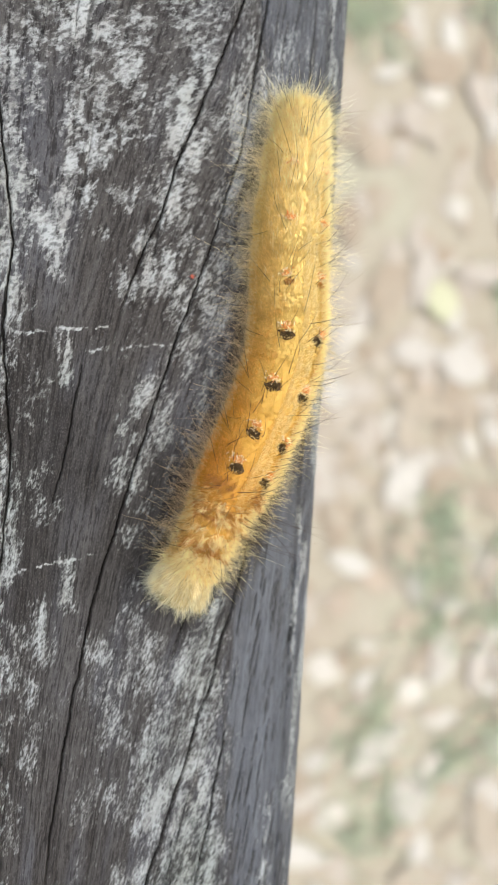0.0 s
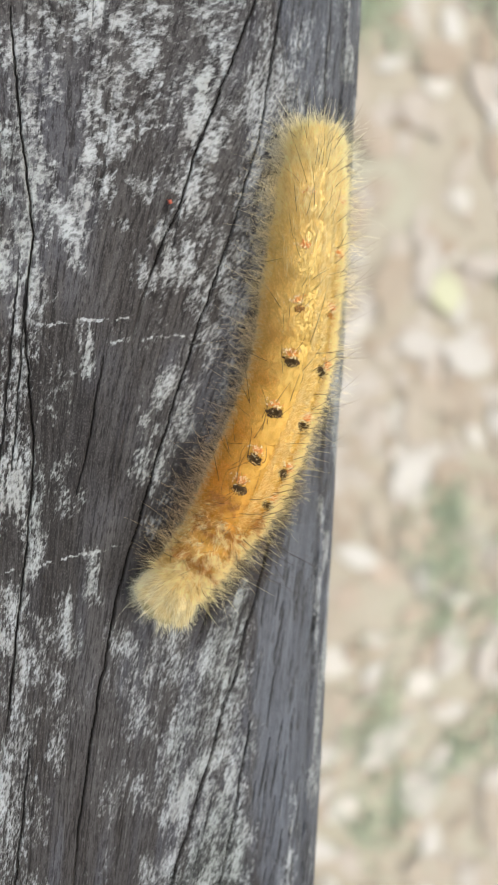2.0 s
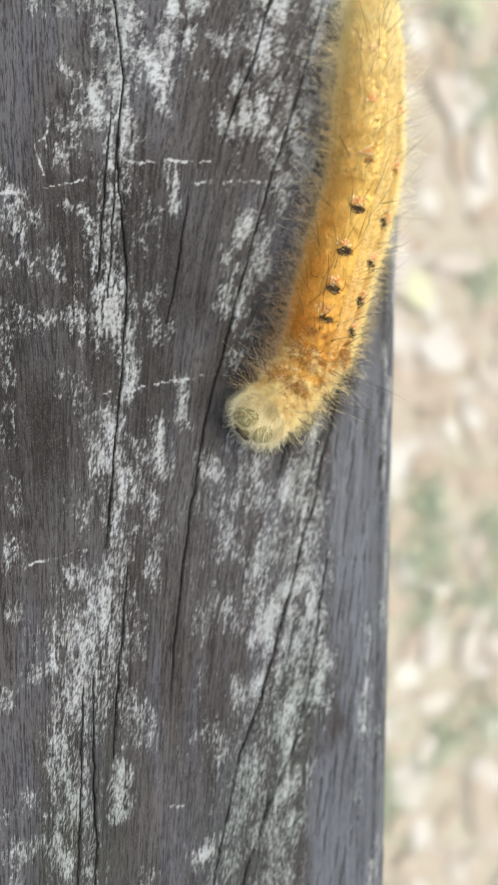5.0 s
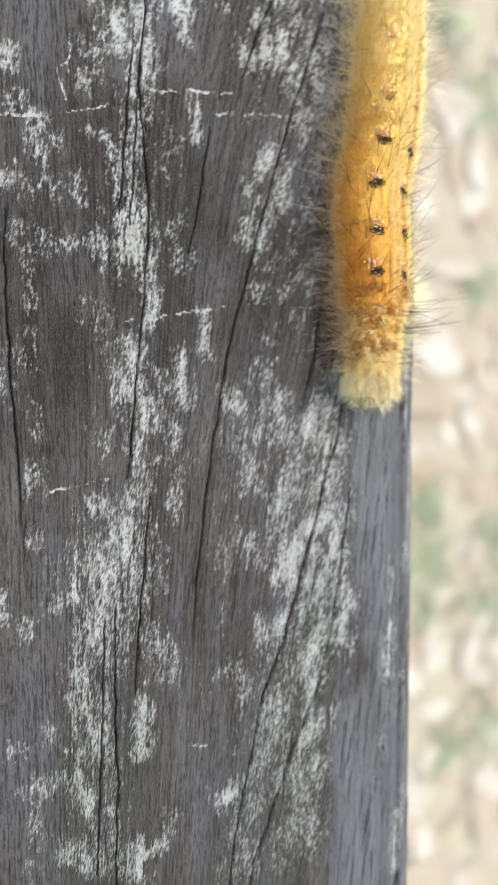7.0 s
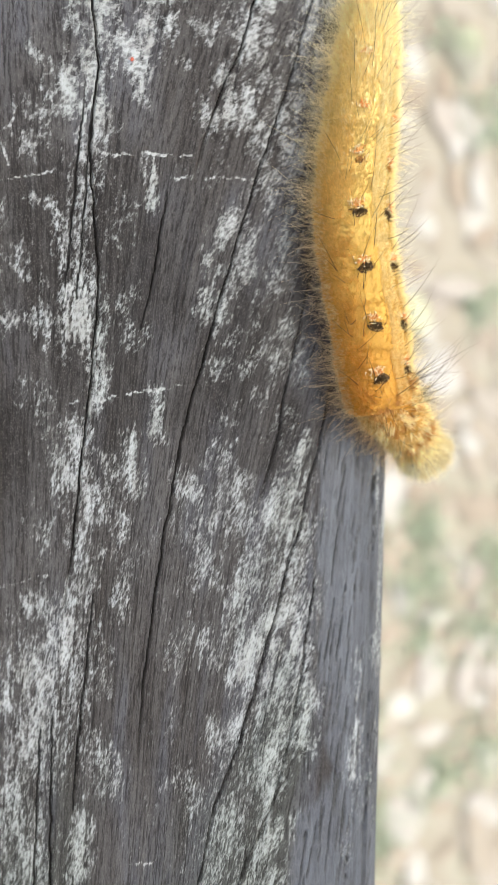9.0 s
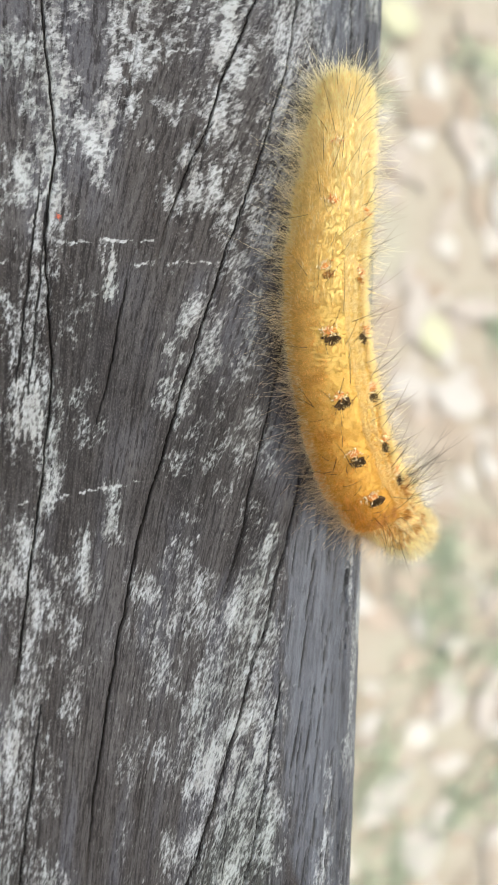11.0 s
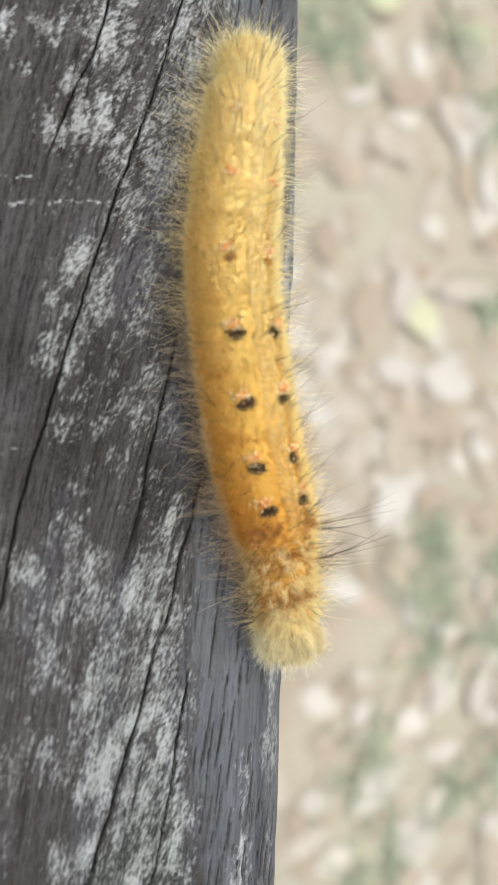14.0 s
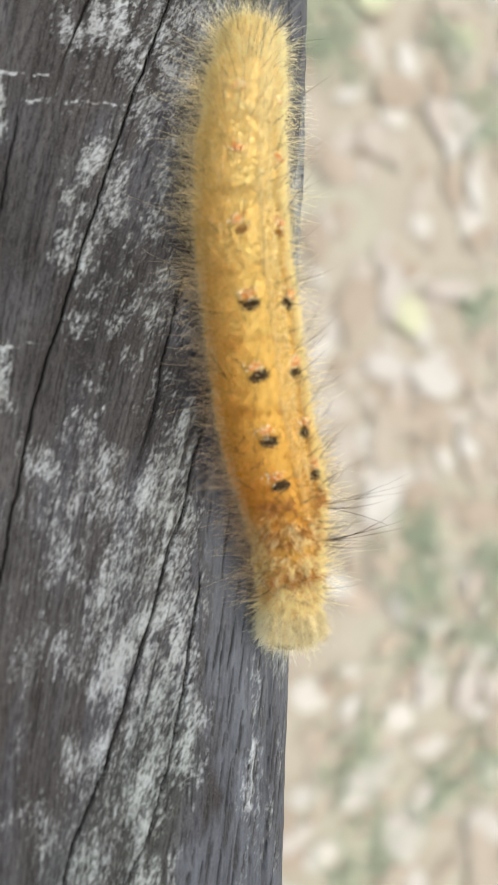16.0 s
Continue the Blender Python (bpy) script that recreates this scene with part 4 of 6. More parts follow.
def segment(key):
    order = ORDER.index(key)
    shape = ly, rx, rz = SHAPE[key]
    thorax, tail = key[0] == "T", key == "A9"
    yy = ly * np.sin(np.linspace(-1.5, 1.5, 19))
    ang = np.linspace(0, 2 * math.pi, 29)[:-1]
    A, Yg = np.meshgrid(ang, yy)
    place, _ = shell_point(shape, Yg, A)
    verts = place.reshape(-1, 3)
    idx = np.arange(19 * 28).reshape(19, 28)
    quads = np.stack([idx[:-1], np.roll(idx[:-1], -1, 1), np.roll(idx[1:], -1, 1), idx[1:]], 2).reshape(-1, 4)
    caps = [idx[0][None, ::-1], idx[-1][None]]
    name = "thorax_segment" if thorax else "tail_segment" if tail else "abdomen_segment"
    body = new(name, mesh_from(name, verts * MM, [quads, *caps], SKIN, True, {"along": along_of(order, verts[:, 1], ly)}))
    body.parent = CATERPILLAR
    SEGMENTS[key] = body
    tagged(body, "rust-banded furry thorax segment" if thorax else "yellow furry tail end" if tail else "golden velvety abdomen segment")

    def coat(part_name, count, y_range, a_range, length, thick, lean, spread, bend, material, label, keep=None, mirrored=True, upright=1.0, clumps=0):
        y = rng.uniform(*y_range, count) * ly
        a = rng.uniform(*a_range, count) * (rng.choice([-1, 1], count) if mirrored else 1)
        if keep is not None:
            ok = keep(y, a)
            y, a = y[ok], a[ok]
        if clumps:  # tufts: hairs that start side by side and lean to one tip
            which = rng.integers(0, clumps, len(y))
            cy, ca = y[:clumps][which % len(y)], a[:clumps][which % len(y)]
            y = np.clip(cy + rng.normal(0, 0.20, len(y)), -ly, ly)
            a = ca + rng.normal(0, 0.30 / rx, len(a))
        root, out = shell_point(shape, y, a)
        n = len(root)
        way = out * upright + np.array(lean) + rng.normal(0, spread, (n, 3))
        size = rng.uniform(*length, n)
        if clumps:
            base, up = shell_point(shape, cy, ca)
            sway = up * upright + np.array(lean) + rng.normal(0, spread, (clumps, 3))[which]
            tip = base + sway / np.linalg.norm(sway, axis=1, keepdims=True) * (length[1] * rng.uniform(0.75, 1.0, clumps)[which])[:, None]
            way = tip - root + rng.normal(0, 0.10, (n, 3))
        v, f, per = hairs(root * 0.985, way, size, thick * rng.uniform(0.7, 1.2, n), rng.normal(0, 0.42 if 1.4 < length[1] < 5 else 0.14, (n, 3)) + np.array(bend), 2 if length[1] < 1.3 else 4)
        me = mesh_from(part_name, v * MM, f, material, True, {"along": np.repeat(along_of(order, y, ly), per)})
        return tagged(part(part_name, me, body, label), kind="stuff")

    spots = {"A1": 1.0, "A2": 1.0, "A3": 1.0, "A4": 0.95, "A5": 0.62, "A6": 0.3, "A7": 0.3}.get(key, 0)
    at = 1.80 / rx

    def bare(y, a):
        return ~((spots > 0.6) & (np.abs(np.abs(a) - at) * rx < 0.50) & (np.abs(y) < 0.30))

    # velvet pile, lying back over the body
    rear = float(np.clip((order - 6) / 4, 0, 1))  # the pile grows longer towards the tail
    pile = (0.35, 0.8) if thorax else (0.16 + 0.22 * rear, 0.42 + 0.42 * rear)
    lie = 0.25 if thorax else -0.15 - 0.75 * rear
    coat("velvet_coat", 3000 if thorax else int(11000 - 2500 * rear), (-0.9, 0.9), (0, 1.9), pile, 0.026 if not thorax else 0.032, (0, lie, 0), 0.42, (0, -0.1, 0), VELVET, "short dense velvet", lambda y, a: bare(y, a) & (a > -0.50 - 0.8 * rng.random(len(a))), True, 0.9 if thorax else 0.6 - 0.15 * rear)
    if not thorax and not tail:
        for middle, half in ((-0.01, 0.13), (-0.26, 0.16)):
            coat("pale_stripe", 1500, (-0.95, 0.95), (middle - half, middle + half), (0.22, 0.46), 0.028, (0, -0.6, 0), 0.35, (0, 0, 0), STRIPE_HAIR, "pale yellow stripe along the back", lambda y, a: bare(y, a) & (rng.random(len(a)) < 1.1 - np.abs(a - middle) / half), False)
    if order > 7:  # longer straw strands lying back over the rear of the body
        coat("straw_strand", {8: 220, 9: 450}.get(order, 850), (-0.95, 0.95), (0, 1.35), (0.8, 1.1 + 0.2 * (order - 8)), 0.030, (0, -1.9, 0), 0.16, (0, 0, -0.05), LEMON_HAIR, "pale straw strands lying back", bare, True, 0.5, 110)
    # pale fringe low on both flanks
    coat("side_fringe", 340 if thorax else 260, (-0.95, 0.95), (1.6, 2.3), (1.0, 3.2) if thorax else (1.0, 3.2) if order < 8 else (1.2, 3.8), 0.016, (0, -0.10 if not tail else -1.0, 0.10), 0.24, (0, 0, -0.02), PALE_HAIR, "long pale fringe hair")
    if not thorax:
        coat("side_plume", 150 if order > 8 else 80, (-0.95, 0.95), (1.5, 2.3), (1.4, 3.4), 0.014, (0, -0.2, 0.18), 0.34, (0, -0.05, 0.04), PALE_HAIR, "wispy plume of long pale side hair", None, False, 1.0, 0)
    # spread higher on this flank: its back light is put into the pale colour
    coat("flank_down", 5200, (-0.95, 0.95), (-2.0, -0.45), (0.3, 1.15), 0.024, (0, -0.1, 0.1), 0.40, (0, 0, 0), LEMON_HAIR, "fine pale lemon down", lambda y, a: rng.random(len(a)) < (-0.40 - a) / 0.6, False)
    # one flank only: abdomen down toned lighter to offset the shade there
    coat("flank_fur", 2800, (-0.95, 0.95), (0.6, 2.0), (0.3, 0.8), 0.022, (0, -0.1, 0.45), 0.4, (0, 0, 0.1), GOLD_HAIR if thorax else LIT_FLANK, "golden flank down, brightened on the abdomen to stand in for light", lambda y, a: rng.random(len(a)) < (a - 0.5) / 0.6, False)
    coat("flank_down", 420, (-0.95, 0.95), (1.45, 2.1), (0.4, 1.0), 0.024, (0, -0.1, 0.1), 0.35, (0, 0, 0), LEMON_HAIR, "fine pale lemon down", None, False)
    coat("flank_fringe", 320, (-0.95, 0.95), (-1.9, -1.05), (0.9, 2.8), 0.020, (0, -0.1, 0.1), 0.3, (0, 0, 0), LEMON_HAIR, "pale lemon fringe hair", None, False)
    # scattered long dark bristles
    coat("dark_bristle_hair", 8 if thorax else 20 if order < 7 else 13, (-0.5, 0.6), (0.1, 1.3), (2.5, 5.5), 0.034 if order < 8 else 0.027, (0, 0.25 if thorax else -0.55, 0.30), 0.35, (0, -0.15, -0.08), DARK_HAIR, "long thin black bristles")
    if thorax:
        coat("short_bristle_hair", 26, (-0.6, 0.6), (0, 1.2), (1.2, 2.6), 0.024, (0, -0.3, 0.30), 0.35, (0, -0.15, -0.08), DARK_HAIR, "short black bristles")
        coat("golden_band", 620, (-0.95, 0.95), (0, 1.5), (0.6, 1.2), 0.038, (0, 0.6, 0.0), 0.5, (0, 0.1, -0.1), GOLD_HAIR, "golden band of wiry hair", None, True, 0.8, 70)
        coat("rust_band", 1200 if key == "T1" else 2100, (-0.46 if key == "T1" else -0.65, -0.20), (0, 1.25), (0.7, 1.4), 0.034, (0, 0.35, 0.0), 0.35, (0, 0.15, -0.05), RUST_HAIR, "rust-brown band of stiff hair", lambda y, a: lattice_noise(a * 1.6 + order * 5, y * 0.8, 51) > -0.55, True, 0.9, 60)
        coat("cream_band", 1500 if key == "T1" else 800, (-0.1 if key == "T1" else 0.15, 0.95), (-1.9, 1.7), (0.7, 1.8 if key == "T1" else 1.4), 0.036, (0, 0.8, 0.0), 0.5, (0, 0.1, -0.1), LEMON_HAIR, "lemon band of wiry hair", None, False, 0.8, 60)
        if key != "T1":
            coat("side_bristle_hair", 9, (-0.06, 0.10), (-1.30, -1.05), (5.0, 9.5), 0.036, (0, 0.05, 0.12), 0.15, (0, -0.22, 0.02), DARK_HAIR, "bundle of long black side bristles", None, False)
    if tail:
        coat("tail_hair", 520, (-1.0, -0.2), (0, 2.2), (0.9, 2.6), 0.022, (0, -1.1, 0.15), 0.35, (0, 0, 0), PALE_HAIR, "pale spreading tail hair")
    if spots:
        for side in (-1, 1):
            y0, out = shell_point(shape, np.array([0.0]), np.array([side * at]))
            tilt = pose(*(y0[0] * MM), 0, math.degrees(side * at), rng.uniform(-12, 12))
            if spots > 0.3:
                v, q = ball(0.74 * spots, 0.46 * spots, 0.07, 8, 14)
                v = v * (1 + 0.16 * rng.normal(0, 1, (len(v), 1))) + 0.05 * rng.normal(0, 1, v.shape) * [1, 1, 0.5]
                ob = part("spot", mesh_from("spot", v * MM, q, SPOT_BLACK if spots > 0.8 else SPOT_BROWN), body, "black velvety spot" if spots > 0.8 else "faint brown spot")
                ob.matrix_basis = tilt
                n = int(110 * spots)
                root = np.c_[np.clip(rng.normal(0, 0.40, n), -0.9, 0.9), np.clip(rng.normal(0, 0.24, n), -0.6, 0.6), np.full(n, 0.06)] * spots
                v, f, per = hairs(root, np.c_[rng.normal(0, 0.4, (n, 2)), np.ones(n)], rng.uniform(0.2, 0.5, n), np.full(n, 0.035), rng.normal(0, 0.2, (n, 3)), 2)
                lash = np.c_[rng.uniform(-0.6, 0.6, 7), np.full(7, 0.42), np.full(7, 0.05)] * [spots, spots, 1]
                lv, lf, _ = hairs(lash, np.c_[rng.normal(0, 0.35, 7), np.full(7, -0.8), rng.uniform(0.4, 0.9, 7)], rng.uniform(0.3, 0.65, 7), np.full(7, 0.024), rng.normal(0, 0.2, (7, 3)) - [0, 0, 0.3], 3)
                part("spot_lash", mesh_from("spot_lash", lv * MM, lf, GOLD_HAIR), body, "golden hairs across a spot").matrix_basis = tilt
                ob = part("spot_hair", mesh_from("spot_hair", v * MM, f, SPOT_HAIR if spots > 0.8 else RUST_HAIR), body, "short dark hair on a spot")
                ob.matrix_basis = tilt
            for name, n, mat, label in (("wart", 32 if order < 10 else 6, WART, "orange scaly wart"), ("pale_scale", 28, WART_PALE, "pale scales round a wart")):
                spread = (0.28, 0.17) if name == "wart" else (0.46, 0.28)
                root = np.c_[rng.normal(0.22, spread[0], n) * side, rng.normal(-0.86, spread[1], n), np.full(n, 0.12)]
                v, f, per = hairs(root, np.c_[rng.normal(0, 0.6, (n, 2)), np.full(n, 0.8)], rng.uniform(0.2, 0.48, n), np.full(n, 0.085), rng.normal(0, 0.3, (n, 3)), 2)
                ob = tagged(part(name, mesh_from(name, v * MM, f, mat), body, label), kind="stuff")
                ob.matrix_basis = tilt
    return body


def face_patch(cx, cz, half_w, half_h, turn, lift):
    """A smooth plate that follows the front of the head: centre and half sizes as shares of the head's radius."""
    v, q, rings, around = [(cx, cz)], [], 5, 18
    for i in range(1, rings + 1):
        for j in range(around):
            a = 2 * math.pi * j / around
            u, w = half_w * i / rings * math.cos(a), half_h * i / rings * math.sin(a)
            v.append((cx + u * math.cos(turn) - w * math.sin(turn), cz + u * math.sin(turn) + w * math.cos(turn)))
    edge = [0.0] + [lift * (1 - (i / rings) ** 3) for i in range(1, rings + 1) for _ in range(around)]
    edge[0] = lift
    out = [(2.85 * k * x, 2.4 * k * math.sqrt(max(1 - x * x - z * z, 0.02)), 2.75 * k * z) for (x, z), e in zip(v, edge) for k in (1.004 + e,)]
    q = [(1 + i * around + j, 1 + (i + 1) * around + j, 1 + (i + 1) * around + (j + 1) % around, 1 + i * around + (j + 1) % around) for i in range(rings - 1) for j in range(around)]
    fan = [(0, 1 + j, 1 + (j + 1) % around) for j in range(around)]
    return np.array(out), [np.array(q), np.array(fan)]


def caterpillar_head():
    v, q = ball(2.85, 2.4, 2.75, 14, 24)
    head = new("head", mesh_from("head", v * MM, q, HEAD_CREAM))
    head.parent = CATERPILLAR
    SEGMENTS["head"] = head
    tagged(head, "round cream and olive head with a dark mouth")
    for side in (-1, 1):
        v, f = face_patch(side * 0.47, 0.25, 0.31, 0.57, side * 0.50, 0.03)
        part("head_plate", mesh_from("head_plate", v * MM, f, HEAD_OLIVE), head, "smooth olive head plate")
        v, f = face_patch(side * 0.66, -0.45, 0.12, 0.20, side * 0.5, 0.03)
        part("eye_patch", mesh_from("eye_patch", v * MM, f, HEAD_BROWN), head, "small brown eye patch")
        v, f = face_patch(side * 0.19, -0.66, 0.25, 0.29, side * -0.25, 0.12)
        part("jaw", mesh_from("jaw", v * MM, f, HEAD_DARK), head, "black jaw")
        v, f = face_patch(side * 0.34, -0.58, 0.06, 0.10, side * 0.4, 0.10)
        part("palp", mesh_from("palp", v * MM, f, HEAD_BROWN), head, "small brown feeler beside the jaw")
    v, f = face_patch(0.0, -0.16, 0.15, 0.26, 0.0, 0.02)
    part("brow_plate", mesh_from("brow_plate", v * MM, f, HEAD_OLIVE), head, "small olive plate between the pale lines of the face")
    v, f = face_patch(0.0, -0.48, 0.36, 0.27, 0.0, 0.05)
    part("lip", mesh_from("lip", v * MM, f, HEAD_BROWN), head, "rusty brown lip")
    for name, count, length, a0, a1, y0, y1, lean, thick in (("ruff", 4200, (0.5, 1.45), 0.0, 3.1, -1.8, 0.8, 1.3, 0.013), ("face_hair", 620, (0.5, 1.6), 0.0, 3.1, 0.3, 2.1, 0.4, 0.014)):
        y = rng.uniform(y0, y1, count)
        a = rng.uniform(a0, a1, count) * rng.choice([-1, 1], count)
        k = np.sqrt(np.clip(1 - (y / 2.4) ** 2, 0.05, 1))
        out = np.stack([np.sin(a) * k, y / 2.4, np.cos(a) * k], 1)
        way = out + [0, lean, 0] + rng.normal(0, 0.3, (count, 3))
        v, f, per = hairs(out * [2.8, 2.35, 2.7], way, rng.uniform(*length, count), np.full(count, thick), rng.normal(0, 0.30, (count, 3)), 4)
        if name == "ruff":
            off = (np.abs(a) < 1.1) & (lattice_noise(a * 5, a * 0, 55) > 0.1)
            v2, f2, _ = hairs((out * [2.8, 2.35, 2.75])[off], way[off] + [0, 0.5, 0], rng.uniform(0.6, 1.3, off.sum()), np.full(off.sum(), 0.026), rng.normal(0, 0.25, (off.sum(), 3)), 4)
            part("ochre_crest", mesh_from("ochre_crest", v2 * MM, f2, OCHRE_HAIR, True, {"along": np.zeros(len(v2))}), head, "ochre hair on the crown")
        part(name, mesh_from(name, v * MM, f, CREAM_HAIR, True, {"along": np.zeros(len(v))}), head, "cream hair round the head")


caterpillar_head()
for name in ORDER[1:]:
    segment(name)


# ---- a tiny red mite that runs over the wood ----
def red_mite():
    v, q = ball(0.17, 0.23, 0.13, 8, 12)
    body = new("red_mite", mesh_from("red_mite", (v + [0, 0, 0.16]) * MM, q, MITE_RED))
    tagged(body, "tiny bright red mite running over the wood", "mite")
    for side in (-1, 1):
        for y in (-0.2, -0.05, 0.12, 0.26):
            root = np.array([[side * 0.13, y * 0.7, 0.15]])
            v, f, per = hairs(root, np.array([[side, y * 2.5, 0.15]]), np.array([0.30]), np.array([0.02]), np.array([[0, 0, -0.55]]), 3)
            part("leg", mesh_from("leg", v * MM, f, MITE_RED), body)
    return body


MITE = red_mite()

def motions():
    walk(SEGMENTS["head"], [
        (0, pose(0.01227, -0.02474, 0.00360, -6.3, 0, 156.6)),
        (0.5, pose(0.01265, -0.02607, 0.00340, -6.8, 0, 162.1)),
        (1, pose(0.01163, -0.02784, 0.00320, -7.3, 0, 160.6)),
        (1.5, pose(0.00991, -0.02685, 0.00320, -7.4, 0, 151.7)),
        (2, pose(0.00832, -0.02687, 0.00380, -5.7, 0, 146.1)),
        (2.5, pose(0.00611, -0.02184, 0.00650, 35.0, 0, 122.0)),
        (3, pose(0.00579, -0.02295, 0.00650, 35.0, 0, 122.0)),
        (3.5, pose(0.00938, -0.02257, 0.00900, 65.0, 0, 112.0)),
        (4, pose(0.00944, -0.02089, 0.01050, 68.0, 0, 112.0)),
        (4.2, pose(0.00772, -0.02313, 0.00850, 58.0, 0, 118.0)),
        (6.3, pose(0.01505, -0.02928, 0.00330, -7.4, 0, 162.1)),
        (6.5, pose(0.01670, -0.02998, 0.00330, -7.3, 0, 168.5)),
        (7, pose(0.01957, -0.03020, 0.00330, -7.4, 0, 182.4)),
        (7.5, pose(0.02368, -0.03024, 0.00300, -8.3, 0, 197.9)),
        (8, pose(0.02702, -0.02973, 0.00250, -9.8, 0, 212.8)),
        (8.5, pose(0.02942, -0.02885, 0.00100, -14.4, 0, 223.1)),
        (8.7, pose(0.03123, -0.02782, 0.00000, -16.8, 0, 231.5)),
        (10.8, pose(0.03511, -0.02764, -0.00220, -45.0, 0, 238.7)),
        (11, pose(0.03461, -0.02635, -0.00250, -45.0, 0, 243.5)),
        (11.5, pose(0.03358, -0.02751, -0.00250, -45.0, 0, 229.7)),
        (12, pose(0.03216, -0.03185, -0.00100, -25.0, 0, 207.0)),
        (12.5, pose(0.03049, -0.03454, 0.00000, -12.2, 0, 197.3)),
        (13, pose(0.02819, -0.03594, 0.00150, -9.0, 0, 189.9)),
        (13.5, pose(0.02734, -0.03696, 0.00200, -9.1, 0, 192.4)),
        (14, pose(0.02788, -0.03862, 0.00200, -8.6, 0, 192.8)),
        (14.5, pose(0.03021, -0.04036, 0.00100, -11.4, 0, 204.5)),
        (15, pose(0.02883, -0.04178, 0.00220, -8.3, 0, 198.6)),
        (15.5, pose(0.02671, -0.04364, 0.00220, -8.2, 0, 187.4)),
        (16, pose(0.02717, -0.04595, 0.00200, -8.6, 0, 189.4)),
    ])
    walk(SEGMENTS["T1"], [
        (0, pose(0.01381, -0.02120, 0.00376, -2.5, -8, 156.5)),
        (0.5, pose(0.01382, -0.02237, 0.00363, -3.6, -8, 162.6)),
        (1, pose(0.01298, -0.02399, 0.00350, -4.5, -8, 160.8)),
        (1.5, pose(0.01177, -0.02347, 0.00350, -4.7, -8, 150.7)),
        (2, pose(0.01052, -0.02371, 0.00389, -1.4, -8, 144.4)),
        (2.5, pose(0.00898, -0.02034, 0.00564, 15.6, -8, 115.0)),
        (3, pose(0.00877, -0.02111, 0.00564, 14.6, -8, 119.4)),
        (3.5, pose(0.01138, -0.02086, 0.00727, 40.0, -8, 128.2)),
        (4, pose(0.01150, -0.01960, 0.00823, 45.0, -8, 118.7)),
        (4.2, pose(0.01025, -0.02114, 0.00694, 30.0, -8, 125.7)),
        (6.3, pose(0.01621, -0.02601, 0.00356, -4.6, -8, 159.0)),
        (6.5, pose(0.01750, -0.02641, 0.00356, -4.4, -8, 166.3)),
        (7, pose(0.01943, -0.02675, 0.00356, -4.6, -8, 182.4)),
        (7.5, pose(0.02257, -0.02696, 0.00336, -6.4, -8, 199.4)),
        (8, pose(0.02502, -0.02680, 0.00303, -9.1, -8, 215.9)),
        (8.5, pose(0.02690, -0.02640, 0.00204, -17.3, -8, 228.2)),
        (8.7, pose(0.02828, -0.02574, 0.00137, -21.6, -8, 237.7)),
        (10.8, pose(0.03220, -0.02602, -0.00048, -28.3, -8, 243.0)),
        (11, pose(0.03197, -0.02517, -0.00073, -32.4, -8, 248.1)),
        (11.5, pose(0.03170, -0.02597, -0.00096, -33.3, -8, 231.5)),
        (12, pose(0.03082, -0.02914, -0.00000, -18.5, -8, 205.6)),
        (12.5, pose(0.02951, -0.03112, 0.00075, -11.9, -8, 195.0)),
        (13, pose(0.02765, -0.03226, 0.00192, -6.1, -8, 187.2)),
        (13.5, pose(0.02657, -0.03327, 0.00246, -7.1, -8, 191.2)),
        (14, pose(0.02708, -0.03492, 0.00240, -6.0, -8, 191.6)),
        (14.5, pose(0.02856, -0.03677, 0.00177, -11.4, -8, 205.0)),
        (15, pose(0.02758, -0.03804, 0.00258, -5.5, -8, 198.4)),
        (15.5, pose(0.02629, -0.03990, 0.00255, -5.2, -8, 185.5)),
        (16, pose(0.02660, -0.04205, 0.00242, -6.0, -8, 187.4)),
    ])
